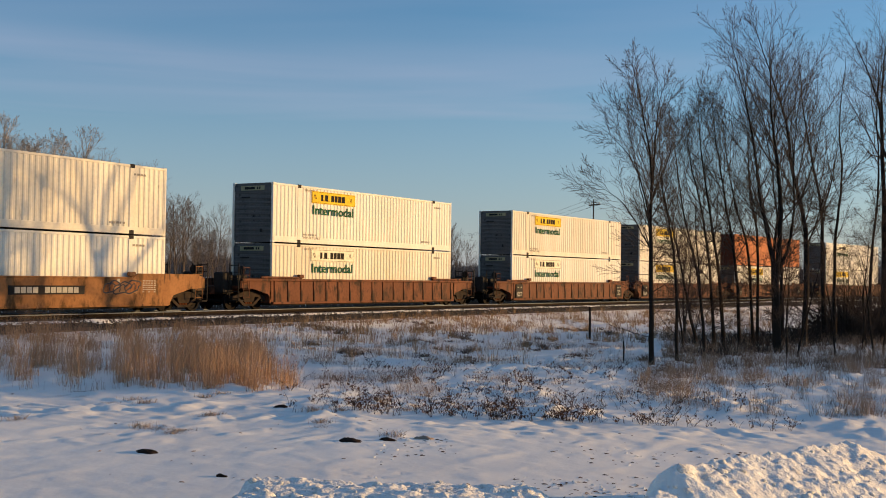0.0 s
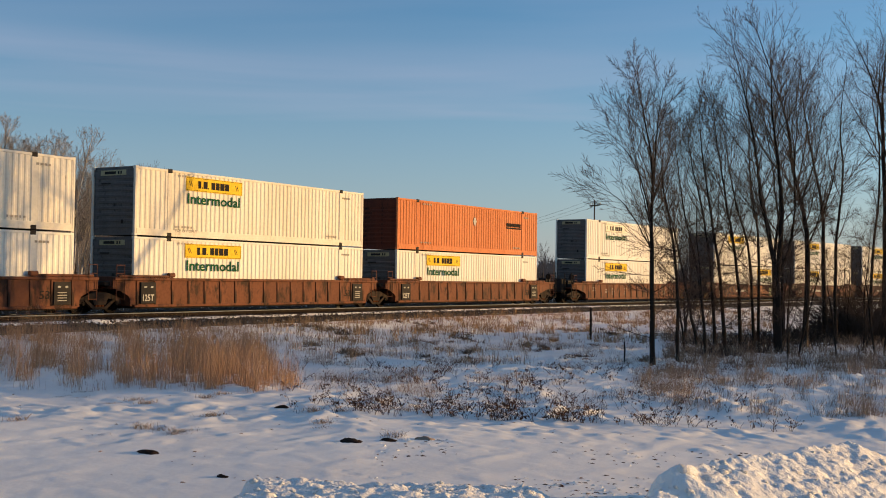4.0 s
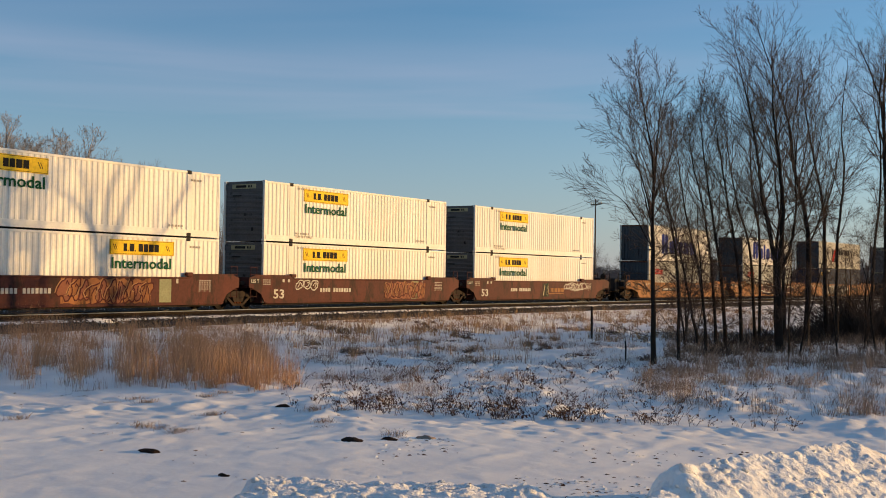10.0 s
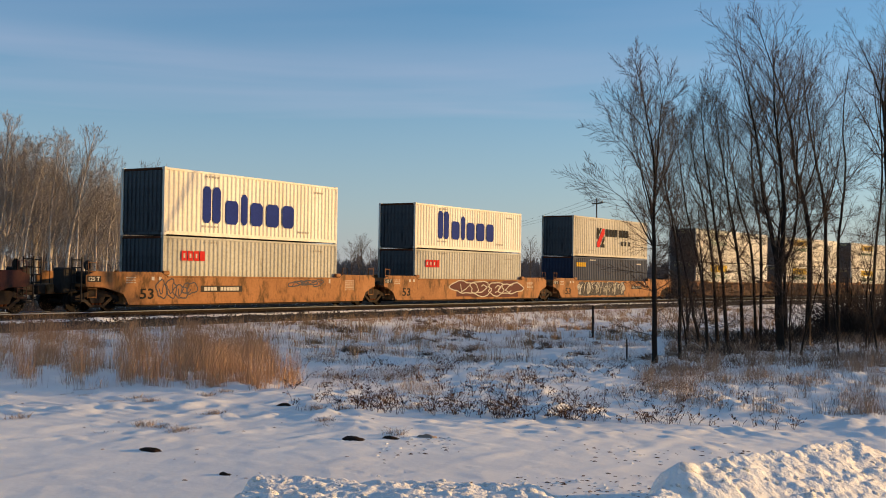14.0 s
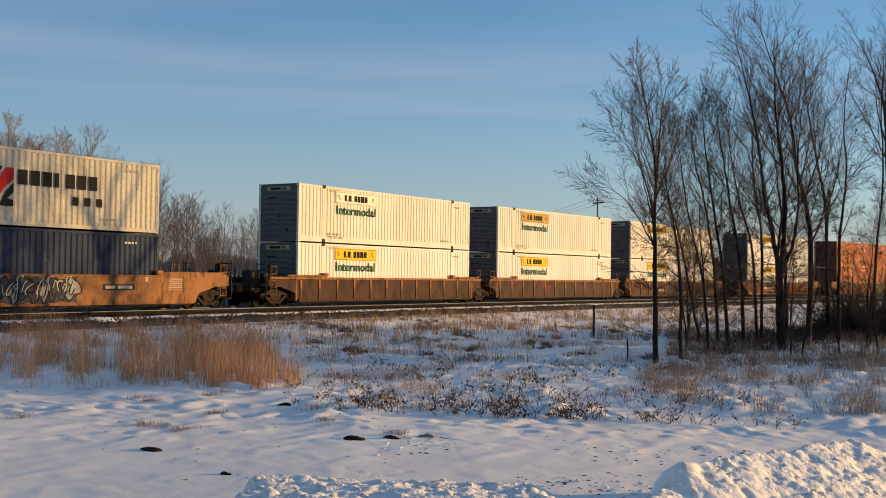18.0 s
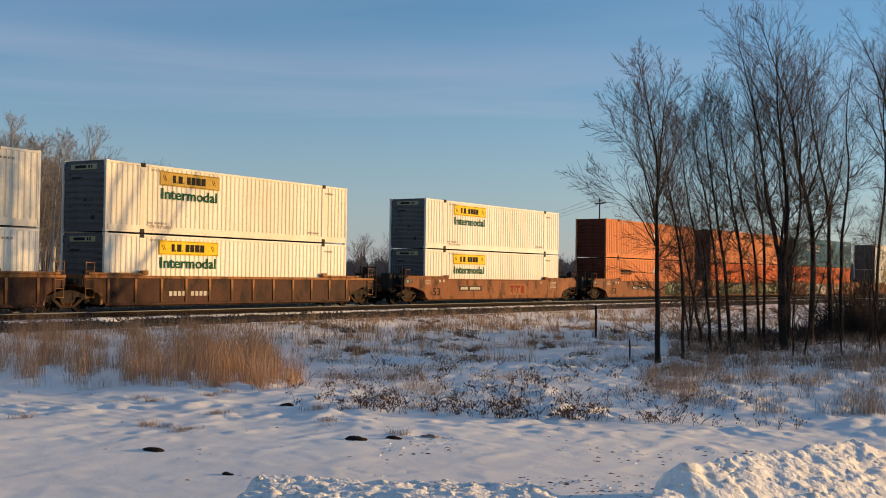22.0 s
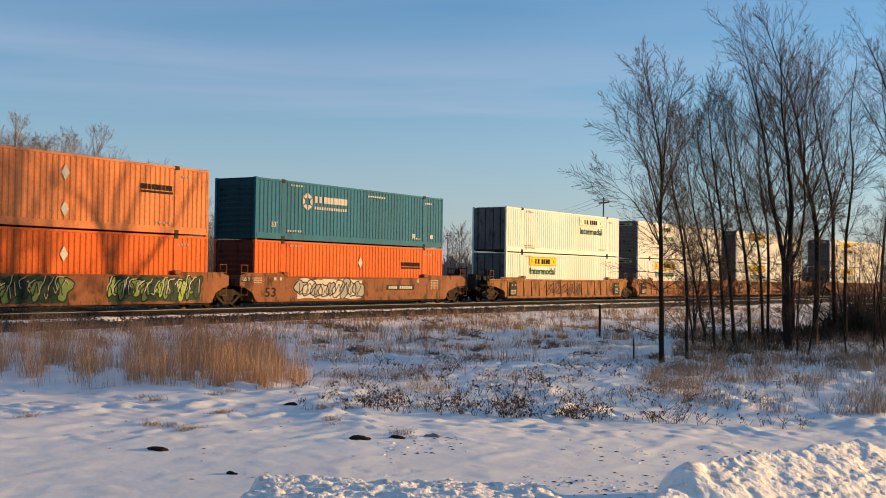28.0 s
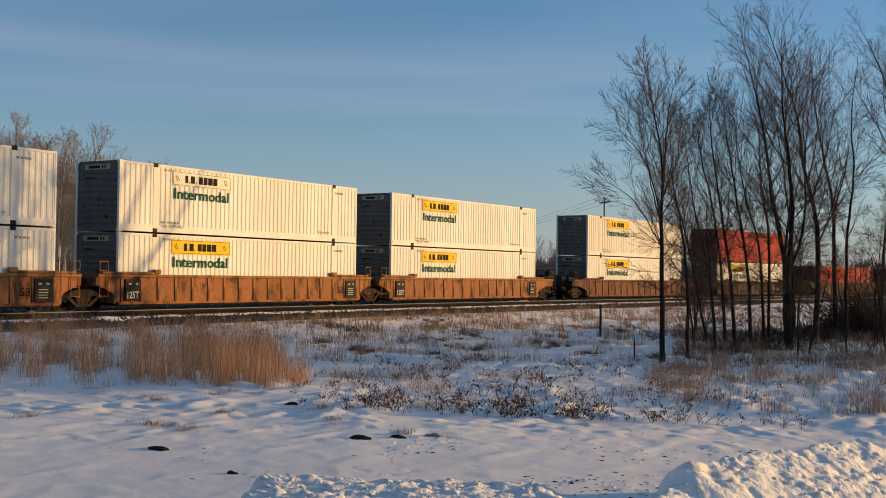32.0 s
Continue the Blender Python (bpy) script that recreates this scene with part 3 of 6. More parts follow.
def container(paint_m, L=16.15, H=2.895, logo="", logo_x=-5.15, door_left=False, plate=None, label="", end_m=None, tone="53 ft"):
    """A corrugated freight container with its frame, walls, doors and markings."""
    W, c = 1.295, 0.008
    top = thing("freight_container", label, "container", "double-stacked freight containers")
    long_box = L > 14
    mkey = (paint_m.name, L, round(H, 2))
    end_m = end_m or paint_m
    pitch, groove, depth = (0.28, 0.10, 0.026) if long_box else (0.278, 0.08, 0.034)
    flats = ((-6.1, 0.16), (6.1, 0.16)) if long_box else ()
    for side in (-1, 1):
        part("side_wall", cached(("side", side, mkey), lambda: corrugated(-L / 2 + 0.1, L / 2 - 0.1, 0.3 if long_box else 0.17, H - 0.11, side * (W - 0.012), side, pitch, groove, depth, flats).mesh("side_wall", paint_m)), None, top)
        part("bottom_rail", cached(("brail", side, mkey), lambda: Build().box(-L / 2 + 0.12, L / 2 - 0.12, side * W - 0.06 * (side > 0), side * W + 0.06 * (side < 0), 0.035, 0.32 if long_box else 0.185, c).mesh("bottom_rail", paint_m)), None, top)
        part("top_rail", cached(("trail", side, mkey), lambda: Build().box(-L / 2 + 0.12, L / 2 - 0.12, side * W - 0.06 * (side > 0), side * W + 0.06 * (side < 0), H - 0.12, H - 0.022, c).mesh("top_rail", paint_m)), None, top)
    for sx in (-1, 1):
        for sy in (-1, 1):
            x, y = sx * L / 2, sy * W
            part("corner_post", cached(("post", sx, sy, mkey), lambda: Build().box(min(x, x - sx * 0.11), max(x, x - sx * 0.11), min(y, y - sy * 0.12), max(y, y - sy * 0.12), 0.12, H - 0.12, 0.012).mesh("corner_post", paint_m)), None, top)
            for z in (0.0, H - 0.118):
                part("corner_casting", cached(("cast", sx, sy, z, mkey), lambda: Build().box(min(x + sx * 0.002, x - sx * 0.176), max(x + sx * 0.002, x - sx * 0.176), min(y + sy * 0.003, y - sy * 0.16), max(y + sy * 0.003, y - sy * 0.16), z, z + 0.118, 0.014).mesh("corner_casting", paint_m)), None, top)
    part("roof", cached(("roof", mkey), lambda: Build().box(-L / 2 + 0.1, L / 2 - 0.1, -W + 0.05, W - 0.05, H - 0.06, H - 0.03).mesh("roof", paint_m)), None, top)
    part("floor_frame", cached(("floor", mkey), lambda: Build().box(-L / 2 + 0.1, L / 2 - 0.1, -W + 0.07, W - 0.07, 0.05, 0.15).mesh("floor_frame", STEEL_DARK)), None, top)

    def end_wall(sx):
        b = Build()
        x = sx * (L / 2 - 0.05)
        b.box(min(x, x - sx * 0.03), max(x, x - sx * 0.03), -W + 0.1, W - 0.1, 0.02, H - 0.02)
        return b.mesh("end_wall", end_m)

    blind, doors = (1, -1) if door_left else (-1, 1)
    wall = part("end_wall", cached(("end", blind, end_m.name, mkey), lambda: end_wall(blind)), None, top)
    xe = blind * (L / 2 - 0.05)
    if long_box:
        rib = cached(("erib", blind, end_m.name, L), lambda: Build().box(min(xe, xe + blind * 0.035), max(xe, xe + blind * 0.035), -W + 0.16, W - 0.16, 0, 0.13, 0.012).mesh("rib", end_m))
        for k in range(9):
            part("rib", rib, None, wall, at=pose(0, 0, 0.32 + k * (H - 0.85) / 8))
        band = cached(("eband", blind, end_m.name, L), lambda: Build().box(min(xe, xe + blind * 0.045), max(xe, xe + blind * 0.045), -W + 0.12, W - 0.12, 0, 0.3, 0.012).mesh("band", end_m))
        part("band", band, None, wall, at=pose(0, 0, H - 0.42))
    else:
        rib = cached(("vrib", blind, end_m.name, round(H, 2)), lambda: Build().box(min(xe, xe + blind * 0.04), max(xe, xe + blind * 0.04), -0.07, 0.07, 0.16, H - 0.14, 0.02).mesh("rib", end_m))
        for k in range(9):
            part("rib", rib, None, wall, at=pose(0, -1.0 + 0.25 * k, 0))
        part("lintel", cached(("lint", blind, paint_m.name, round(H, 2)), lambda: Build().box(min(xe, xe + blind * 0.046), max(xe, xe + blind * 0.046), -W + 0.12, W - 0.12, H - 0.13, H - 0.03, 0.01).mesh("lintel", RUSTY)), None, wall, "rust-streaked top beam")
    if logo in ("yellow", "pale", "ochre") and blind < 0:
        part("end_name", cached(("ename", logo), lambda: Build().box(xe - 0.060, xe - 0.057, -0.5, -0.42, 0.09, 0.21).box(xe - 0.060, xe - 0.057, -0.36, -0.27, 0.09, 0.21).box(xe - 0.060, xe - 0.057, -0.15, 0.5, 0.09, 0.21).mesh("end_name", BLACK_INK)), None, wall, "dark name blocks", at=pose(0, 0, H - 0.42))
        part("data_plate", cached(("emark", round(H, 2)), lambda: Build().box(xe - 0.062, xe - 0.036, 0.15, 0.7, H - 0.74, H - 0.68).mesh("data_plate", STEEL_BLACK)), None, wall, "small dark data plate")
        part("vent", cached(("event", round(H, 2)), lambda: Build().box(xe - 0.062, xe - 0.036, -0.62, -0.5, 0.5, 0.66).mesh("vent", STEEL_BLACK)), None, wall, "small dark vent")
        part("end_sign", cached(("esign", logo), lambda: Build().box(xe - 0.056, xe - 0.046, -0.75, 0.75, 0.04, 0.26, 0.002).mesh("end_sign", END_SIGN)), None, wall, "small dull sign", at=pose(0, 0, H - 0.42))
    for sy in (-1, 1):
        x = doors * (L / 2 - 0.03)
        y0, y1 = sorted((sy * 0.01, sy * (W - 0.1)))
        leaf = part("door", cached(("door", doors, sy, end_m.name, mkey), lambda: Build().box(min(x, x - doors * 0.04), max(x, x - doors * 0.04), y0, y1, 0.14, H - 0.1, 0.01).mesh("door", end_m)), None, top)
        for q in (0.3, 0.85):
            part("lock_rod", cached(("rod", doors, sy, q, mkey), lambda: Build().tube([(x + doors * 0.03, sy * q, 0.1), (x + doors * 0.03, sy * q, H - 0.08)], [0.02, 0.02], 6).mesh("lock_rod", WHEEL_STEEL)), None, leaf, "steel lock rod")
    if long_box:
        # lifting posts of the 40-foot position, with their dark lock pockets
        for sx in (-6.1, 6.1):
            part("lift_post", cached(("lift", sx, mkey), lambda: Build().box(sx - 0.13, sx + 0.13, -W - 0.002, -W + 0.03, 0.17, H - 0.11, 0.01).mesh("lift_post", paint_m)), None, top)
            for z in (H - 0.16, 0.02):
                part("lock_pocket", cached(("pocket", sx, z > 1, round(H, 2)), lambda: Build().box(sx - 0.13, sx + 0.13, -W - 0.014, -W + 0.05, z, z + 0.17, 0.012).mesh("lock_pocket", STEEL_BLACK)), None, top, "dark steel lock pocket")
    y = -W - 0.004
    ink = WHITE_INK if paint_m in (TEAL, NAVY) else STENCIL_INK
    part("stencil_print", cached(("marks", ink.name, L, round(H, 2)), lambda: small_marks(random.Random(7), L, H, y).mesh("stencil_print", ink)), None, top, "small stencilled data marks")
    if logo in ("yellow", "pale", "ochre"):
        film = {"yellow": YELLOW, "pale": PALE_SIGN, "ochre": OCHRE_SIGN}[logo]
        x0, x1, z0, z1 = logo_x, logo_x + 3.62, H - 0.83, H - 0.22
        pl = part("sign_plate", cached(("plate", logo, logo_x, round(H, 2)), lambda: Build().box(x0, x1, y - 0.006, y + 0.004, z0, z1, 0.003).mesh("sign_plate", film)), None, top, {"yellow": "yellow sign plate", "pale": "faded pale sign plate", "ochre": "sun-faded ochre sign plate"}[logo])

        def name_bars():
            # company name as plain blocks, with a thin frame and a small scroll at both ends
            m, w = (x0 + x1) / 2, 2.12
            spec = []
            for u0, u1, h0, h1 in ((0.0, 0.08, 0, 1), (0.1, 0.125, 0, 0.2), (0.155, 0.27, 0, 1), (0.29, 0.315, 0, 0.2), (0.39, 0.50, 0, 1), (0.525, 0.635, 0, 1), (0.66, 0.79, 0, 1), (0.81, 0.93, 0, 1)):
                a, e, q0, q1 = m - w / 2 + u0 * w, m - w / 2 + u1 * w, z0 + 0.14 + h0 * 0.32, z0 + 0.14 + h1 * 0.32
                if h1 < 1:
                    spec.append((a, e, q0, q1))
                    continue
                spec.append((a - 0.012, e, q0, q1))
            spec += [(x0 + 0.03, x1 - 0.03, z0 + 0.03, z0 + 0.045), (x0 + 0.03, x1 - 0.03, z1 - 0.045, z1 - 0.03), (x0 + 0.03, x0 + 0.045, z0 + 0.045, z1 - 0.045), (x1 - 0.045, x1 - 0.03, z0 + 0.045, z1 - 0.045)]
            b = bars(spec, y - 0.006)
            for sx in (-1, 1):
                q = m + sx * 1.48
                for k in range(2):
                    b.prism([(q - 0.17 + 0.1 * k, z0 + 0.42), (q - 0.14 + 0.1 * k, z0 + 0.43), (q - 0.02 + 0.1 * k, z0 + 0.2), (q - 0.05 + 0.1 * k, z0 + 0.19)], y - 0.010, y - 0.006)
            return b.mesh("company_name", BLACK_INK)

        part("company_name", cached(("name", logo_x, round(H, 2)), name_bars), None, pl, "dark blocks of a company name")
        part("lettering", lettering("Intermodal", GREEN_INK if logo_x < 9 else BLACK_INK, 3.35, 0.46), None, top, "dark green lettering",
             at=pose(logo_x + 0.12, y, H - 1.40))
        part("top_lift_lettering", lettering("TOP LIFT ONLY", STENCIL_INK, 1.35, 0.12), None, top, at=pose(-L / 2 + 2.3, y, 0.24))
    elif logo == "orange_mark":
        x0 = logo_x
        part("company_name", cached(("om", x0, round(H, 2)), lambda: bars([(x0, x0 + 1.85, H - 1.22, H - 1.13)] + [(x0 + k * 0.205, x0 + k * 0.205 + 0.155, H - 1.08, H - 0.86) for k in range(9)], y).mesh("company_name", BLACK_INK)), None, top, "black blocks of a company name over a bar")
        def diamonds():
            b = Build()
            for z in ((H - 0.75, 0.75) if plate == "two" else (H - 0.95,)):
                b.prism([(0.1 - 0.2, z), (0.1, z - 0.3), (0.3, z), (0.1, z + 0.3)], y - 0.006, y)
            return b.mesh("placard_diamond", WHITE_INK)
        part("placard_diamond", cached(("dia", plate, round(H, 2)), diamonds), None, top, "pale diamond-shaped placard")
    elif logo == "blue_word":
        # plain rounded blocks in place of the name
        z, b = 0.62, Build()
        for u, w, h in ((-3.75, 0.52, 1.62), (-3.13, 0.52, 1.62), (-2.3, 0.86, 1.08), (-1.25, 0.44, 1.42), (-0.58, 0.84, 1.08), (0.52, 0.92, 1.08), (1.7, 0.86, 1.08)):
            k = 0.16
            b.prism([(u + k, z), (u + w - k, z), (u + w, z + k), (u + w, z + h - k), (u + w - k, z + h), (u + k, z + h), (u, z + h - k), (u, z + k)], y - 0.006, y + 0.002)
        part("company_name", b, BLUE_INK, top, "rounded blue blocks of a company name")
    elif logo == "red_word":
        part("company_name", bars([(-5.0 + k * 0.37, -5.0 + k * 0.37 + 0.32, H - 1.05, H - 0.62) for k in range(4)], y), RED_INK, top, "small red blocks of a company name")
        part("block_gap", bars([(-5.0 + k * 0.37 + 0.11, -5.0 + k * 0.37 + 0.21, H - 0.93, H - 0.74) for k in range(3)], y - 0.004), paint_m, top)
    elif logo == "two_tone":
        swoosh = Build().prism([(-2.5, 0.72), (-2.12, 0.72), (-1.72, 1.35), (-1.3, 1.72), (-1.3, 2.12), (-1.62, 2.12), (-2.1, 1.55), (-2.5, 1.05)][::-1], y - 0.006, y)
        emblem = part("emblem", swoosh, RED_INK, top, "red slanting band of an emblem")
        part("emblem_stroke", Build().prism([(-2.5, 1.25), (-2.5, 2.15), (-2.3, 2.15), (-2.2, 1.85), (-2.0, 2.15), (-1.78, 2.15), (-2.15, 1.68)], y - 0.006, y), BLACK_INK, emblem, "black upper corner")
        part("emblem_stroke", Build().prism([(-1.95, 0.72), (-1.3, 0.72), (-1.3, 0.95), (-1.55, 1.0), (-1.3, 1.25), (-1.3, 1.58), (-1.6, 1.3)][::-1], y - 0.006, y), BLACK_INK, emblem, "black lower corner")
        part("company_name", bars([(-1.1 + k * 0.56, -1.1 + k * 0.56 + (0.42 if k != 3 else 0.2), 1.55, 2.1) for k in range(7)] + [(1.45 + k * 0.6, 1.45 + k * 0.6 + 0.3, 0.92, 1.25) for k in range(3)], y), BLACK_INK, top, "black blocks of a company name")
    elif logo == "gold_word":
        part("company_name", bars([(-5.6 + k * 0.29, -5.6 + k * 0.29 + 0.23, H - 0.72, H - 0.42) for k in range(5)], y), GOLD_INK, top, "small gold blocks of a company name")
    elif logo == "white_word":
        b = Build()
        for k in range(6):
            a = k * math.pi / 3
            b.prism([(-4.3 + 0.42 * math.cos(a + q), 1.95 + 0.42 * math.sin(a + q)) for q in (-0.45, 0.45)] + [(-4.3 + 0.2 * math.cos(a + q), 1.95 + 0.2 * math.sin(a + q)) for q in (0.3, -0.3)], y - 0.006, y)
        part("emblem", b, WHITE_INK, top, "white hexagonal emblem")
        part("company_name", bars([(-3.75 + u, -3.75 + u + w, 1.93, 2.25) for u, w in ((0, 0.22), (0.36, 0.2), (0.72, 0.24), (0.99, 0.24), (1.26, 0.22), (1.51, 0.08), (1.62, 0.24), (1.89, 0.2), (2.13, 0.24), (2.4, 0.24))] + [(-3.75 + k * 0.19, -3.75 + k * 0.19 + 0.12, 1.6, 1.74) for k in range(14)], y), WHITE_INK, top, "white blocks of a company name")
        part("data_blocks", bars([(0.7 + k * 0.2, 0.84 + k * 0.2, 2.5, 2.58) for k in range(8)] + [(6.7, 7.0, 0.5, 0.72), (4.9, 5.2, 0.5, 0.72)], y), WHITE_INK, top)
        part("length_lettering", lettering("53'", WHITE_INK, 0.42, 0.26), None, top, at=pose(-6.95, y, 0.6))
    return top


# ---- the train: well cars ----
def bogie(parent, x):
    """A two-axle truck with side frames, springs and wheelsets."""
    bol = part("truck", cached("bolster", lambda: Build().box(-0.25, 0.25, -1.05, 1.05, 0.42, 0.72, 0.03).box(-0.4, 0.4, -0.35, 0.35, 0.6, 0.85, 0.03).mesh("truck", STEEL_DARK)), None, parent, "two-axle cast steel truck", at=pose(x, 0, 0))
    for sy in (-1, 1):
        def frame_mesh():
            b = Build()
            y0, y1 = sorted((sy * 0.96, sy * 1.12))
            b.prism([(-1.12, 0.40), (-1.12, 0.62), (-0.85, 0.70), (-0.35, 0.86), (0.35, 0.86), (0.85, 0.70), (1.12, 0.62), (1.12, 0.40), (0.95, 0.40), (0.8, 0.56), (0.42, 0.62), (0.30, 0.36), (-0.30, 0.36), (-0.42, 0.62), (-0.8, 0.56), (-0.95, 0.40)], y0, y1)
            b.prism([(-0.85, 0.55), (-0.72, 0.60), (-0.26, 0.28), (0.26, 0.28), (0.72, 0.60), (0.85, 0.55), (0.34, 0.18), (-0.34, 0.18)], y0, y1)
            return b.mesh("side_frame", STEEL_DARK)
        fr = part("side_frame", cached(("frame", sy), frame_mesh), None, bol)
    coil = cached("spring", lambda: Build().tube([(0, 0, 0.2), (0, 0, 0.42)], [0.075, 0.075], 8).mesh("spring", RUSTY))
    for q in (-0.18, 0, 0.18):
        for s in (-1, 1):
            part("spring", coil, None, bol, "rusty coil spring", at=pose(q, s * 1.04, 0))
    sets = []
    for ax in (-0.89, 0.89):
        def wheelset():
            b = Build()
            b.tube([(0, -1.14, 0), (0, 1.14, 0)], [0.085, 0.085], 12)
            for s in (-1, 1):
                b.lathe(0, 0, [(0.10, s * 0.80), (0.16, s * 0.81), (0.20, s * 0.74), (0.34, s * 0.73), (0.36, s * 0.80), (0.42, s * 0.80), (0.425, s * 0.71), (0.45, s * 0.70), (0.45, s * 0.675), (0.36, s * 0.67), (0.2, s * 0.68), (0.10, s * 0.68)], 22)
                for k in range(3):
                    a = k * 2.094
                    b.box(0.05 * math.cos(a) - 0.018, 0.05 * math.cos(a) + 0.018, min(s * 1.14, s * 1.17), max(s * 1.14, s * 1.17), 0.05 * math.sin(a) - 0.018, 0.05 * math.sin(a) + 0.018)
            return b.mesh("wheelset", WHEEL_STEEL)
        sets.append(part("wheelset", cached("wheelset", wheelset), None, bol, "steel wheels on their axle", at=pose(ax, 0, 0.425)))
    return bol, sets


def graffiti(parent, seed, x0, x1, z0, z1, y, fills, outline, label, wild=False, shine=None, step=0.6):
    """A sprayed piece: swelling shapes with a dark outline and inner strokes."""
    rng = random.Random(seed)
    n = max(3, round((x1 - x0) / (step if not wild else 0.45)))
    piece = None
    lay = [Build() for _ in fills]
    line, glint = Build(), Build()

    def stroke(pts, w, yy, line=line):
        for (ax, az), (bx, bz) in zip(pts, pts[1:]):
            dx, dz = bx - ax, bz - az
            q = math.hypot(dx, dz) or 1
            ox, oz = -dz / q * w, dx / q * w
            line.prism([(ax + ox, az + oz), (bx + ox, bz + oz), (bx - ox, bz - oz), (ax - ox, az - oz)], yy - 0.003, yy)

    if len(fills) > 1:
        m = 2 * n + 2
        rim = [(x0 + (x1 - x0) * k / m, z0 + 0.1 * rng.random()) for k in range(m + 1)] + [(x1 - (x1 - x0) * k / m, z1 - 0.14 * rng.random()) for k in range(m + 1)]
        lay[-1].prism(rim, y - 0.002, y)
    for i in range(n):
        cx = x0 + (i + 0.5) / n * (x1 - x0)
        w, h = (x1 - x0) / n * rng.uniform(0.6, 1.05), (z1 - z0) / 2 * rng.uniform(0.75, 1.05)
        cz = (z0 + z1) / 2 + rng.uniform(-0.1, 0.1) * (z1 - z0)
        ph = rng.uniform(0, 6.28)
        pts = []
        for k in range(18):
            a = k / 18 * 2 * math.pi
            q = 0.82 + 0.2 * math.sin((3 if wild else 2) * a + ph) + 0.1 * math.sin(5 * a + ph * 2)
            z = min(z1, max(z0, cz + h * q * math.sin(a)))
            pts.append((cx + w * q * math.cos(a) + 0.18 * (z - cz), z))
        k = i % len(fills)
        lay[k].prism(pts, y - 0.003 - 0.0012 * i / n, y)
        stroke(pts + pts[:1], 0.028, y - 0.005)
        inner = [(cx + w * 0.5 * math.cos(a + ph) * q, cz + h * 0.55 * math.sin(a * 1.3 + ph)) for a, q in ((0, 0.9), (0.9, 0.5), (1.9, 0.9), (2.8, 0.4), (3.6, 0.8))]
        stroke(inner, 0.024, y - 0.006)
        if shine:
            stroke([(px - 0.05, min(z1, pz + 0.03)) for px, pz in pts[5:11]], 0.02, y - 0.007, glint)
            stroke([(px + 0.05, pz) for px, pz in inner[:3]], 0.016, y - 0.008, glint)
    for b, m in zip(lay, fills):
        if b.v:
            ob = part("graffiti_fill", b, m, piece or parent, label if piece is None else "")
            piece = piece or ob
    part("graffiti_outline", line, outline, piece)
    if shine:
        part("graffiti_glint", glint, shine, piece)


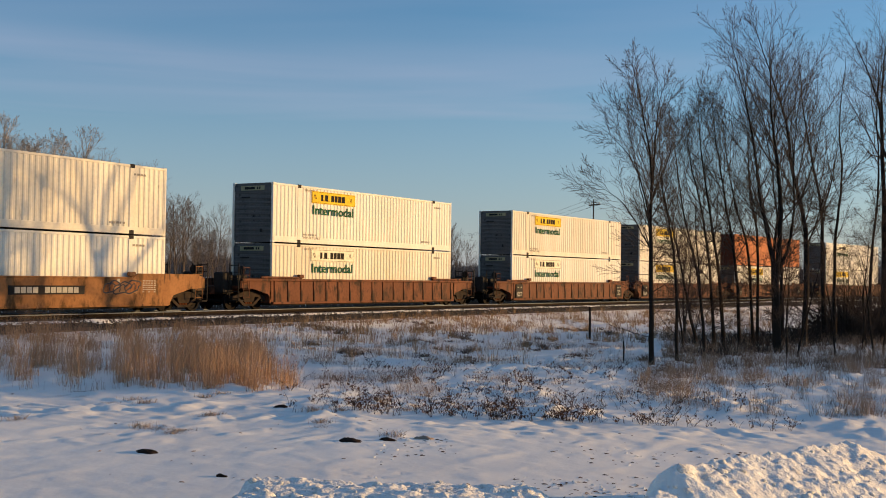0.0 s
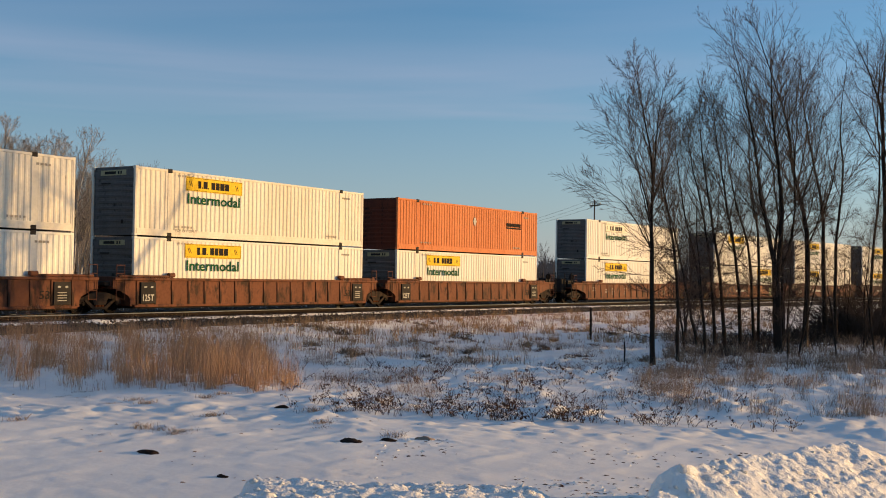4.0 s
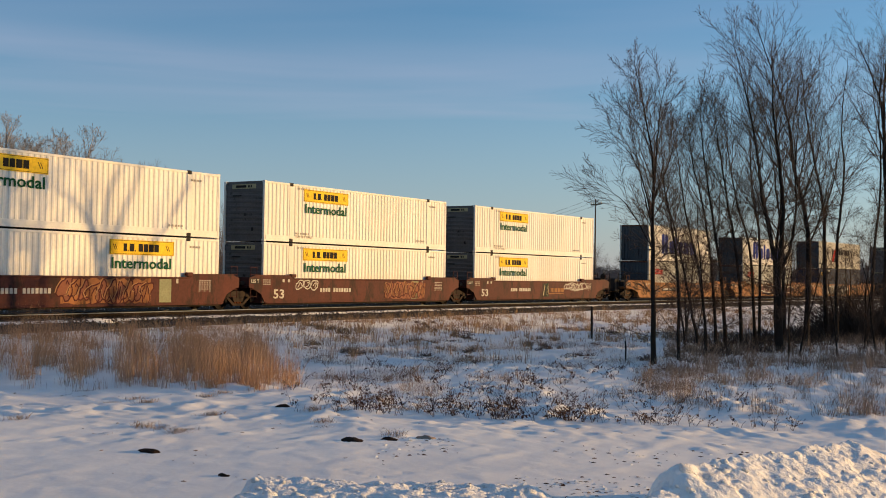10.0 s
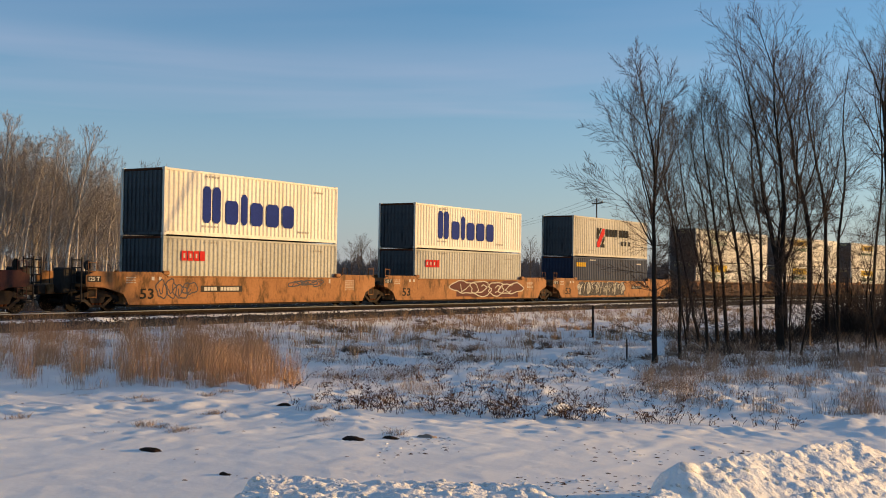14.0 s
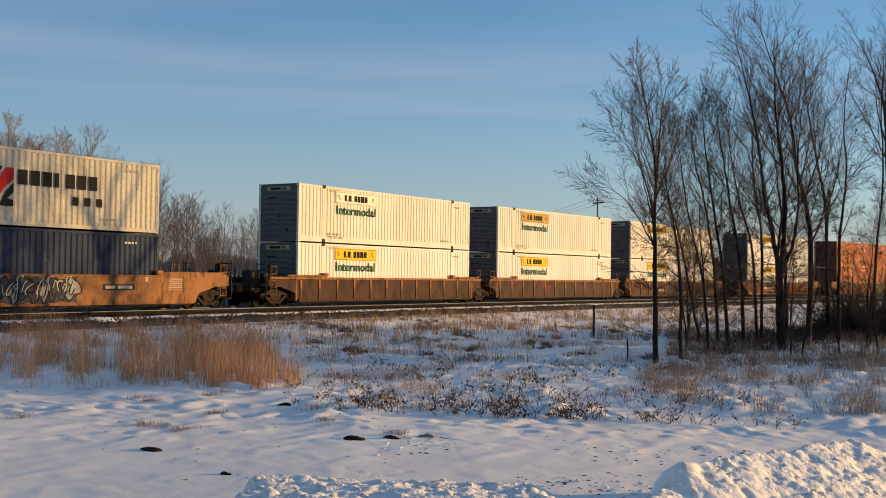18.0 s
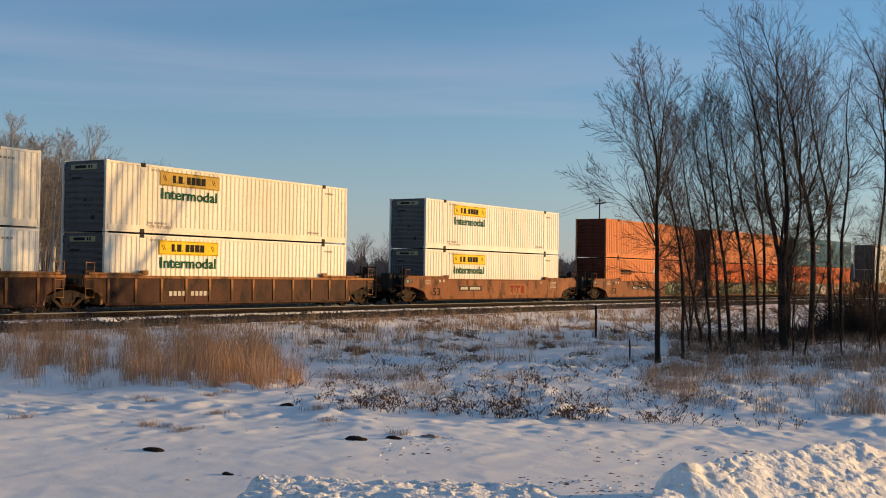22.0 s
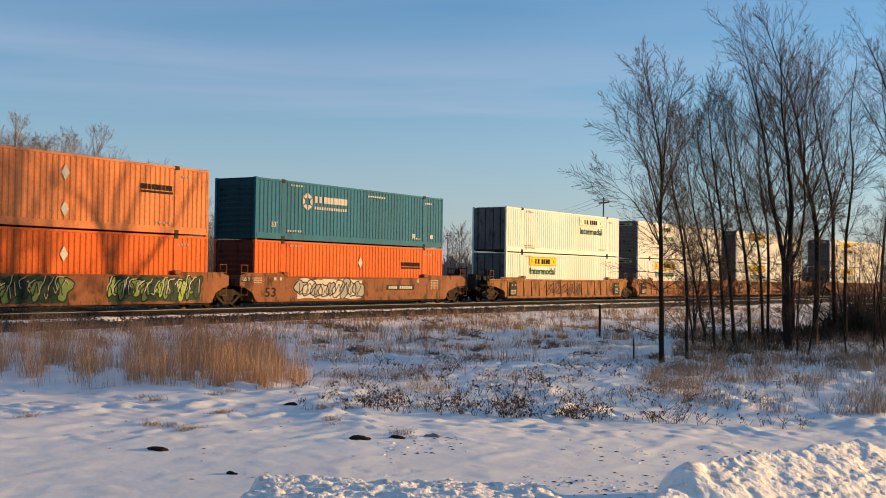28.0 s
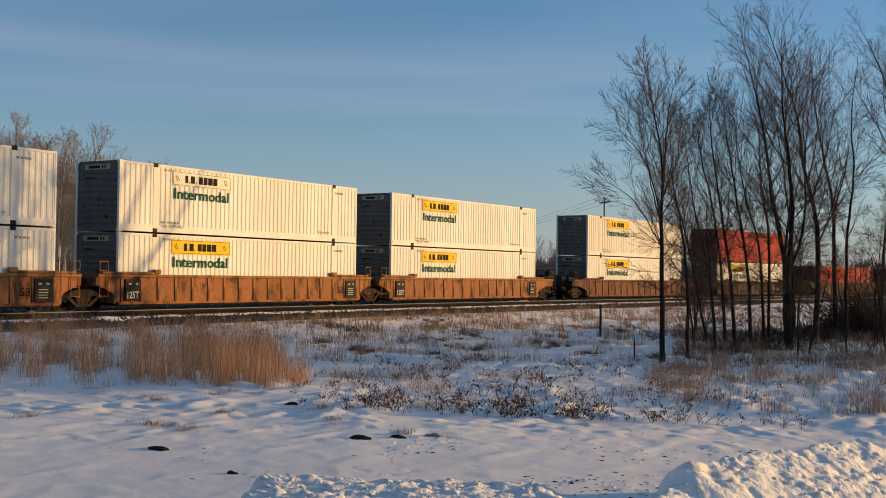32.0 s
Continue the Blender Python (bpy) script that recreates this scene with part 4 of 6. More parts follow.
def well_car(style, body_m, panel_m, left, right, label, marks=(), text53=True, plates=False, ribs=17):
    """A container well car. style: smooth or ribbed; left, right: 'coupler', 'shared' or 'joint' (the next unit carries the truck)."""
    car = thing("well_car", label, "rail car", "container well cars")
    Y = 1.49
    ends = {-1: left, 1: right}
    reach = {k: (10.35 if e == "coupler" else 9.25) for k, e in ends.items()}
    for sy in (-1, 1):
        y_out, y_in = sy * Y, sy * (Y - 0.055)
        ylo, yhi = sorted((y_out, y_in))

        def outline(t_mid, t_end, zb):
            a, b = reach[-1], reach[1]
            bl = [(-a, 1.02), (-a + (0.9 if left == "coupler" else 0.25), 0.98), (-8.42, 0.72), (-8.12, zb)]
            br = [(8.12, zb), (8.42, 0.72), (b - (0.9 if right == "coupler" else 0.25), 0.98), (b, 1.02)]
            return bl + br + [(b, 1.46), (b - 0.5, t_end), (6.35, t_end), (6.1, t_mid), (-6.1, t_mid), (-6.35, t_end), (-a + 0.5, t_end), (-a, 1.46)]

        if style == "smooth":
            key = ("smooth", sy, left, right, body_m.name)
            wall = part("side_sill", cached(key, lambda: Build().prism(outline(1.46, 1.62, 0.27), ylo, yhi).mesh("side_sill", body_m)), None, car)
            part("bottom_chord", cached(("bch", sy, body_m.name), lambda: Build().box(-8.1, 8.1, min(y_out, y_out + sy * 0.03), max(y_out, y_out + sy * 0.03), 0.27, 0.36, 0.01).mesh("bottom_chord", body_m)), None, car)
            part("top_chord", cached(("tch", sy, body_m.name), lambda: Build().box(-6.0, 6.0, min(y_out - sy * 0.1, y_out + sy * 0.03), max(y_out - sy * 0.1, y_out + sy * 0.03), 1.40, 1.475, 0.015).mesh("top_chord", body_m)), None, car)
        else:
            ysh = sy * (Y - 0.09)
            y0, y1 = sorted((ysh, ysh - sy * 0.03))
            key = ("sheet", sy, left, right, panel_m.name)
            wall = part("side_sheet", cached(key, lambda: Build().prism(outline(1.40, 1.40, 0.30), y0, y1).mesh("side_sheet", panel_m)), None, car)
            part("top_chord", cached(("rtop", sy, left, right, body_m.name), lambda: Build().box(-reach[-1] + 0.02, reach[1] - 0.02, min(sy * (Y - 0.17), sy * Y), max(sy * (Y - 0.17), sy * Y), 1.345, 1.465, 0.02).mesh("top_chord", body_m)), None, car)
            part("bottom_chord", cached(("rbot", sy, panel_m.name), lambda: Build().box(-8.15, 8.15, min(sy * (Y - 0.17), sy * Y), max(sy * (Y - 0.17), sy * Y), 0.25, 0.36, 0.015).mesh("bottom_chord", panel_m)), None, car)
            rib = cached(("rib", sy, body_m.name), lambda: Build().prism([(-0.045, 0.362), (0.045, 0.362), (0.07, 1.343), (-0.07, 1.343)], min(sy * (Y - 0.088), sy * (Y - 0.05)), max(sy * (Y - 0.088), sy * (Y - 0.05))).mesh("rib", body_m))
            n = ribs
            for k in range(n):
                part("rib", rib, None, car, at=pose(-7.95 + 15.9 * k / (n - 1), 0, 0))
            for sx in (-1, 1):
                if plates:
                    part("data_plate", cached(("dpl", sx, sy), lambda: Build().box(sx * 7.4 - 0.42, sx * 7.4 + 0.42, min(sy * (Y - 0.13), sy * Y), max(sy * (Y - 0.13), sy * Y), 0.4, 1.28, 0.01).mesh("data_plate", STEEL_BLACK)), None, car, "black data plate")
        # raised guide castings beside the container's ends
        for sx in (-1, 1):
            part("guide_casting", cached(("gc", sx, sy, style, body_m.name), lambda: Build().box(min(sx * 5.95, sx * 9.0), max(sx * 5.95, sx * 9.0), min(sy * (Y - 0.13), sy * (Y - 0.015)), max(sy * (Y - 0.13), sy * (Y - 0.015)), 1.47, 1.575, 0.03).box(min(sx * 5.85, sx * 6.25), max(sx * 5.85, sx * 6.25), min(sy * (Y - 0.17), sy * (Y + 0.01)), max(sy * (Y - 0.17), sy * (Y + 0.01)), 1.5, 1.68, 0.04).mesh("guide_casting", body_m)), None, car)
    part("well_floor", cached(("wf", panel_m.name), lambda: Build().box(-8.1, 8.1, -1.3, 1.3, 0.2, 0.26).mesh("well_floor", STEEL_DARK)), None, car)
    for sx in (-1, 1):
        r = reach[sx]
        part("bulkhead", cached(("bh", sx, body_m.name), lambda: Build().box(min(sx * 8.2, sx * 8.32), max(sx * 8.2, sx * 8.32), -1.4, 1.4, 0.3, 1.5, 0.01).mesh("bulkhead", body_m)), None, car)
        part("end_platform", cached(("ep", sx, r, body_m.name), lambda: Build().box(min(sx * 8.3, sx * r), max(sx * 8.3, sx * r), -1.32, 1.32, 1.0, 1.12, 0.02).box(min(sx * 8.35, sx * (r + 0.9)), max(sx * 8.35, sx * (r + 0.9)), -0.36, 0.36, 0.72, 1.1, 0.03).mesh("end_platform", body_m)), None, car)
        # ladder with grab irons at the near corner
        for sy in (-1, 1):
            def ladder():
                b = Build()
                x = sx * (r - 0.12)
                for dx in (0, -0.42):
                    b.tube([(x + sx * dx, sy * 1.46, 0.55), (x + sx * dx, sy * 1.46, 2.0)], [0.018, 0.018], 6)
                for k in range(5):
                    z = 0.6 + k * 0.34
                    b.tube([(x, sy * 1.46, z), (x - sx * 0.42, sy * 1.46, z)], [0.014, 0.014], 5)
                return b.mesh("ladder", body_m)
            part("ladder", cached(("lad", sx, sy, r, body_m.name), ladder), None, car, "rusty steel ladder")
        if ends[sx] == "coupler":
            def end_ladder(y0):
                b = Build()
                x = sx * 10.55
                for q in (0, 0.55):
                    b.tube([(x, y0 + q, 0.45), (x, y0 + q, 2.15)], [0.032, 0.032], 6)
                for k in range(6):
                    b.tube([(x, y0, 0.55 + 0.3 * k), (x, y0 + 0.55, 0.55 + 0.3 * k)], [0.022, 0.022], 5)
                b.box(min(x, x - sx * 0.35), max(x, x - sx * 0.35), y0 - 0.02, y0 + 0.57, 0.42, 0.48, 0.01)
                return b.mesh("end_ladder", STEEL_BLACK)
            for q in (-1.45, 0.9):
                part("end_ladder", cached(("elad", sx, q), lambda: end_ladder(q)), None, car, "black steel end ladder")
            part("brake_valve", cached(("bval", sx), lambda: Build().box(min(sx * 10.25, sx * 10.95), max(sx * 10.25, sx * 10.95), -0.85, -0.25, 0.75, 1.75, 0.06).mesh("brake_valve", STEEL_BLACK)), None, car, "black brake valve case")
            part("coupler", cached(("cpl", sx), lambda: Build().box(min(sx * 10.2, sx * 11.45), max(sx * 10.2, sx * 11.45), -0.16, 0.16, 0.78, 1.02, 0.03).box(min(sx * 11.2, sx * 11.64), max(sx * 11.2, sx * 11.64), -0.24, 0.24, 0.68, 1.08, 0.05).mesh("coupler", STEEL_DARK)), None, car, "cast steel coupler")
            part("air_tank", cached(("tank", sx), lambda: Build().tube([(sx * 8.7, -0.5, 1.3), (sx * 8.7, 0.7, 1.3)], [0.17, 0.17], 12).mesh("air_tank", STEEL_BLACK)), None, car, "black air tank")
            part("brake_box", cached(("bbox", sx), lambda: Build().box(min(sx * 9.3, sx * 10.1), max(sx * 9.3, sx * 10.1), -0.9, 0.3, 1.12, 1.62, 0.05).mesh("brake_box", STEEL_BLACK)), None, car, "black brake equipment box")
            mast = part("hand_brake", cached(("mast", sx), lambda: Build().tube([(sx * 9.95, -1.15, 1.12), (sx * 9.95, -1.15, 2.05)], [0.03, 0.03], 6).mesh("hand_brake", STEEL_BLACK)), None, car)
            part("brake_wheel", cached(("bwheel", sx), lambda: Build().tube([(sx * 9.98, -1.15, 1.85), (sx * 10.03, -1.15, 1.85)], [0.2, 0.2], 14).mesh("brake_wheel", STEEL_BLACK)), None, mast)
            for q in (-1.3, -0.6, 0.1, 0.8, 1.3):
                part("stanchion", cached(("stan", sx, q), lambda: Build().tube([(sx * 10.2, q, 1.1), (sx * 10.2, q, 1.6 + 0.3 * (q in (-1.3, 0.8)))], [0.02, 0.02], 5).mesh("stanchion", STEEL_BLACK)), None, car)
        else:
            part("articulation", cached(("art", sx), lambda: Build().box(min(sx * 9.1, sx * 9.64), max(sx * 9.1, sx * 9.64), -0.5, 0.5, 0.75, 1.35, 0.06).box(min(sx * 9.2, sx * 9.5), max(sx * 9.2, sx * 9.5), -1.2, 1.2, 1.12, 1.32, 0.04).mesh("articulation", STEEL_DARK)), None, car, "cast steel joint between two wells")
    y = -Y - (0.002 if style == "smooth" else -0.087)
    if text53:
        ink = WHITE_INK if body_m is WELL_MAROON else BLACK_INK
        if style == "smooth":
            part("length_lettering", lettering("53", ink, 0.78, 0.44), None, car, at=pose(-7.55, y - 0.004, 0.5))
            lp = part("load_plate", cached(("lplate", left), lambda: bars([(-reach[-1] + 0.05, -reach[-1] + 0.75, 1.2, 1.44)], y).mesh("load_plate", STEEL_BLACK)), None, car, "small black load plate")
            part("load_lettering", lettering("125 T", WHITE_INK, 0.55, 0.16), None, lp, at=pose(-reach[-1] + 0.12, y - 0.006, 1.24))
    if plates:
        part("load_lettering", lettering("125T", WHITE_INK, 0.62, 0.28), None, car, at=pose(-7.72, -Y - 0.004, 0.5))
        part("length_lettering", lettering("53", BLACK_INK, 0.5, 0.32), None, car, at=pose(6.35, -Y + 0.082, 0.62))
        part("plate_marks", bars([(s * 7.4 - 0.25, s * 7.4 - 0.1, 1.05, 1.12) for s in (-1, 1)] + [(s * 7.4 + 0.12, s * 7.4 + 0.25, 1.05, 1.12) for s in (-1, 1)] + [(7.15, 7.6, 0.55 + k * 0.1, 0.58 + k * 0.1) for k in range(4)], -Y - 0.002), WHITE_INK, car)
    for kind, x0, x1, z0, z1 in marks:
        if kind == "number":
            pl = part("number_plate", bars([(x0, x1, z0, z1)], y), STEEL_BLACK, car, "black plate with pale number bars")
            w = (x1 - x0) / 13
            part("number_bars", bars([(x0 + w * (k + 1.05), x0 + w * (k + 1.88), z0 + 0.06, z1 - 0.06) for k in range(11) if k != 4], y - 0.005), WHITE_INK, pl)
        elif kind == "white_bars":
            w = (x1 - x0) / 12
            part("number_bars", bars([(x0 + w * k, x0 + w * (k + 0.7), z0, z1) for k in range(12) if k != 4], y), WHITE_INK, car, "row of pale stencil bars")
        elif kind == "red_patch":
            part("maker_panel", bars([(x0, x1, z0, z1)], y), WELL_ORANGE, car, "orange patch with dark red blocks")
            part("maker_blocks", bars([(x0 + 0.2, x0 + 0.75, z1 - 0.25, z1 - 0.1), (x0 + 0.4, x0 + 0.55, z0 + 0.1, z1 - 0.25), (x0 + 0.9, x0 + 1.45, z1 - 0.25, z1 - 0.1), (x0 + 1.1, x0 + 1.25, z0 + 0.1, z1 - 0.25), (x0 + 1.6, x0 + 2.0, z0 + 0.1, z1 - 0.1)], y - 0.005), SPRAY_RED, car)
    if style == "smooth":
        part("stencil_print", cached(("wm", body_m.name, y), lambda: bars([(-8.3 + 0.14 * k, -8.2 + 0.14 * k, 1.36 - 0.1 * q, 1.4 - 0.1 * q) for k in range(4) for q in range(3)] + [(6.6 + 0.16 * k, 6.72 + 0.16 * k - 0.03 * (q % 2), 1.3 - 0.09 * q, 1.335 - 0.09 * q) for k in range(5) for q in range(6 - k % 2)] + [(-6.9, -6.75, 1.28, 1.42), (-6.5, -6.35, 1.28, 1.42), (5.2, 5.32, 1.2, 1.4)], y).mesh("stencil_print", WHITE_INK)), None, car)
    sets = []
    if left == "coupler":
        sets += bogie(car, -9.45)[1]
    if right == "coupler":
        sets += bogie(car, 9.45)[1]
    if right == "shared":
        sets += bogie(car, 9.65)[1]
    return car, sets


# ---- the consist, in passing order ----
SPRAY = {k: mat("spray_" + k, lin(h), None, rough=0.6, big=2, fine=12, bump=0) for k, h in
         dict(silver="a09d97", black="1f1d1c", lime="8fae4a", forest="21412f", moss="66804c", sage="8a8c6c", cream="b0a584", maroon="4f1f1e", rose="8a5440", white="c2beb2", peach="a87c56", smoke="45444a").items()}
WELL_FLOOR = 0.29
MOVERS = []   # thing, middle at 0 s, height, half-length of its seat
SPINNERS = []


def load(car, mid, low, high):
    z = WELL_FLOOR
    for box in (low, high):
        if box is not None:
            ob, h = box
            MOVERS.append((ob, mid, z))
            z += h + 0.018


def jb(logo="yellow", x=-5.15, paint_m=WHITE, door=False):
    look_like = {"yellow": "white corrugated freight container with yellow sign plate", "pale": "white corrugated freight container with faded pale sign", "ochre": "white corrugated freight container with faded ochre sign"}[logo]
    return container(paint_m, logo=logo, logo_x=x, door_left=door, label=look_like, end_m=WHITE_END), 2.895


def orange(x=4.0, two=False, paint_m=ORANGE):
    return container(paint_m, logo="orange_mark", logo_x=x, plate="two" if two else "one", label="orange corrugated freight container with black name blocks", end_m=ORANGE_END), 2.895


def well(mid, *args, low=None, high=None, **k):
    car, sets = well_car(*args, **k)
    MOVERS.append((car, mid, 0.0))
    SPINNERS.extend(sets)
    load(car, mid, low, high)
    return car


def chalk(car):
    """Handwritten chalk notes on the panels, as wavering lines."""
    rng = random.Random(61)
    b = Build()
    for k in (0, 2, 3, 5, 7, 9, 10, 12, 13):
        x, z = -7.3 + k * 1.0 + rng.uniform(-0.05, 0.1), rng.uniform(0.95, 1.15)
        for row in range(rng.choice((2, 2, 3))):
            pts = [(x + 0.07 * q + rng.uniform(-0.02, 0.02), z - 0.2 * row + (0.075 if q % 2 else 0.0) + rng.uniform(-0.03, 0.03)) for q in range(rng.randint(6, 9))]
            for (ax, az), (bx, bz) in zip(pts, pts[1:]):
                dx, dz = bx - ax, bz - az
                q = math.hypot(dx, dz) or 1
                ox, oz = -dz / q * 0.012, dx / q * 0.012
                b.prism([(ax + ox, az + oz), (bx + ox, bz + oz), (bx - ox, bz - oz), (ax - ox, az - oz)], -1.405, -1.402)
    part("chalk_scrawl", b, WHITE_INK, car, "faint white chalk scrawl")


def consist():
    single, first, middle, final = ("coupler", "coupler"), ("coupler", "shared"), ("joint", "shared"), ("joint", "coupler")
    rusty = "rusty brown ribbed container well car"
    c = well(29.85, "smooth", WELL_YELLOW, WELL_YELLOW, *single, "weathered orange smooth-sided container well car", marks=[("number", -0.1, 3.5, 0.78, 1.12)], low=jb(), high=jb(paint_m=WHITE_B))
    graffiti(c, 3, 4.6, 6.3, 0.75, 1.35, -1.497, [WELL_ORANGE, SPRAY["peach"]], SPRAY["smoke"], "faded scribbled graffiti")
    well(53.02, "ribbed", WELL_BROWN, WELL_BROWN, *single, rusty, low=jb("pale", paint_m=WHITE_B), high=jb())
    for x, ends, hi in ((76.42, first, "j"), (95.72, middle, "j"), (115.04, final, "o")):
        well(x, "ribbed", WELL_BROWN, WELL_BROWN, *ends, rusty, plates=True, low=jb("pale" if x < 80 else "yellow"), high=jb(paint_m=WHITE_B) if hi == "j" else orange(paint_m=ORANGE_FADED))
    c = well(138.33, "ribbed", WELL_BROWN, WELL_BROWN, *single, rusty + " with chalked scrawls", low=jb(), high=jb("pale"))
    chalk(c)
    for i, (x, ends) in enumerate(((161.8, first), (181.0, middle), (200.35, final))):
        c = well(x, "smooth", WELL_MAROON, WELL_MAROON, *ends, "maroon smooth-sided well car with graffiti", marks=[("white_bars", -4.0 if i else -3.7, -1.4, 0.8, 1.0)], low=jb(x=1.6 if i == 0 else -5.15), high=jb())
        if i == 0:
            graffiti(c, 11, -6.4, -3.9, 0.36, 1.4, -1.497, [SPRAY["maroon"], SPRAY["rose"]], SPRAY["smoke"], "faded brown graffiti", True, SPRAY["peach"])
            graffiti(c, 12, -1.0, 3.7, 0.36, 1.42, -1.497, [SPRAY["rose"], WELL_ORANGE], SPRAY["maroon"], "faded orange graffiti", True, SPRAY["peach"])
        elif i == 1:
            graffiti(c, 13, 1.6, 5.6, 0.38, 1.38, -1.497, [WELL_RUST, SPRAY["rose"]], SPRAY["maroon"], "faded orange graffiti", True, SPRAY["peach"])
            graffiti(c, 14, -5.9, -4.2, 0.9, 1.4, -1.497, [WELL_MAROON], SPRAY["white"], "white scribbled graffiti")
        else:
            part("maker_blocks", bars([(1.3 + 0.5 * k, 1.7 + 0.5 * k, 0.72, 1.0) for k in range(4)] + [(1.0, 3.2, 0.6, 0.65)], -1.496), WELL_YELLOW, c, "yellow name blocks with a line below")
            graffiti(c, 15, 3.5, 6.3, 0.75, 1.42, -1.497, [SPRAY["maroon"]], SPRAY["white"], "white scribbled graffiti")
            graffiti(c, 16, 0.3, 1.0, 0.4, 1.38, -1.497, [SPRAY["cream"], SPRAY["forest"]], SPRAY["black"], "pale green graffiti", True)
        if i < 2:
            part("paint_patch", bars([(4.2, 4.9, 0.4, 1.38)], -1.495), SPRAY["sage"], c, "pale green-grey paint patch")
    word = lambda h: container(WHITE_B, 12.19, h, "blue_word", label="cream 40-foot container with tall blue name blocks", end_m=GREY_END)
    low_grey = lambda: container(GREY, 12.19, 2.895, "red_word", label="pale grey 40-foot container with red name blocks", end_m=GREY_END)
    tan = container(TAN, 12.19, 2.895, "two_tone", label="weathered tan-grey 40-foot container with black name blocks", end_m=GREY_END)
    navy = container(NAVY, 12.19, 2.895, "gold_word", label="dark blue 40-foot container with gold name blocks", end_m=NAVY)
    yl = "ochre yellow smooth-sided well car with graffiti"
    c = well(223.76, "smooth", WELL_YELLOW, WELL_YELLOW, *first, yl, marks=[("number", -4.0, -1.3, 0.78, 1.06)], low=(low_grey(), 2.895), high=(word(2.895), 2.895))
    graffiti(c, 21, -6.6, -4.4, 0.42, 1.35, -1.497, [WELL_YELLOW], SPRAY["smoke"], "brown outlined graffiti letters")
    graffiti(c, 22, 2.2, 4.6, 1.0, 1.36, -1.497, [WELL_ORANGE], SPRAY["smoke"], "small scribbled graffiti")
    c = well(243.1, "smooth", WELL_YELLOW, WELL_YELLOW, *middle, yl, low=(low_grey(), 2.895), high=(word(2.591), 2.591))
    graffiti(c, 23, -2.0, 5.4, 0.34, 1.42, -1.497, [SPRAY["maroon"], SPRAY["maroon"]], SPRAY["white"], "large maroon graffiti with white outline", step=1.7)
    c = well(262.5, "smooth", WELL_YELLOW, WELL_YELLOW, *final, yl, marks=[("number", 2.9, 4.6, 0.86, 1.1)], low=(navy, 2.895), high=(tan, 2.895))
    graffiti(c, 24, -5.6, 1.6, 0.34, 1.42, -1.497, [SPRAY["silver"], SPRAY["smoke"], SPRAY["smoke"]], SPRAY["black"], "silver and black graffiti", True, SPRAY["white"])
    for i, (x, ends) in enumerate(((286.0, first), (305.45, middle), (324.8, final))):
        c = well(x, "ribbed", WELL_YELLOW, WELL_DARK, *ends, "ribbed well car with orange sills and dark brown panels", low=jb(), high=jb("pale" if i == 0 else "ochre", paint_m=WHITE_B), ribs=12)
        if i == 1:
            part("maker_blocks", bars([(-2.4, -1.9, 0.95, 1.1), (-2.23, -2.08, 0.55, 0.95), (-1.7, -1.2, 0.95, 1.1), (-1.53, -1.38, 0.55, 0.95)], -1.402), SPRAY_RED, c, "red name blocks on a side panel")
        if i == 2:
            part("number_bars", bars([(-4.6 + 0.26 * k, -4.42 + 0.26 * k, 0.62, 0.82) for k in range(10) if k != 4], -1.402), WHITE_INK, c, "row of pale stencil bars")
    well(348.3, "smooth", WELL_RUST, WELL_RUST, *single, "rust-orange smooth-sided well car", marks=[("number", -4.8, -2.2, 0.78, 1.06), ("red_patch", 1.0, 3.3, 0.5, 1.2)], low=jb(), high=jb())
    ru = "rust-orange smooth-sided well car with graffiti"
    c = well(371.53, "smooth", WELL_RUST, WELL_RUST, *first, ru, marks=[("number", -4.2, -1.6, 0.82, 1.08)], low=orange(-5.7, paint_m=ORANGE_FADED), high=orange(paint_m=ORANGE_FADED))
    graffiti(c, 31, 1.9, 5.4, 0.32, 1.46, -1.497, [SPRAY["forest"], SPRAY["moss"], SPRAY["forest"]], SPRAY["black"], "dark green graffiti with white edges", False, SPRAY["white"])
    c = well(390.93, "smooth", WELL_RUST, WELL_RUST, *middle, ru, low=orange(-5.7), high=orange(two=True, paint_m=ORANGE_FADED))
    graffiti(c, 32, -6.8, 0.2, 0.32, 1.44, -1.497, [SPRAY["moss"], SPRAY["forest"], SPRAY["forest"]], SPRAY["black"], "large green graffiti", True, SPRAY["cream"])
    graffiti(c, 33, 2.2, 7.4, 0.32, 1.46, -1.497, [SPRAY["lime"], SPRAY["moss"], SPRAY["forest"]], SPRAY["black"], "lime and green graffiti with pale edges", True, SPRAY["white"])
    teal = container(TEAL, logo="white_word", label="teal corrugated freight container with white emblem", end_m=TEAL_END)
    c = well(410.17, "smooth", WELL_RUST, WELL_RUST, *final, ru, marks=[("number", 2.2, 4.9, 0.8, 1.08)], low=orange(3.9), high=(teal, 2.895))
    graffiti(c, 34, -5.2, 0.0, 0.34, 1.42, -1.497, [SPRAY["silver"], SPRAY["white"]], SPRAY["black"], "silver bubble-letter graffiti with black outline")
    for i, (x, ends) in enumerate(((433.52, first), (452.8, middle), (472.07, final))):
        c = well(x, "ribbed", WELL_YELLOW, WELL_ORANGE, *ends, "orange ribbed container well car", plates=True, low=jb(door=i == 0), high=jb("yellow" if i == 2 else "pale", 1.75 if i == 0 else -5.15, door=i == 0))
        if i == 0:
            graffiti(c, 41, -3.0, 1.9, 0.42, 1.25, -1.402, [WELL_RUST], SPRAY["black"], "black scrawled graffiti")
    well(495.5, "ribbed", WELL_BROWN, WELL_BROWN, *single, rusty, low=jb(), high=jb(paint_m=WHITE_B))
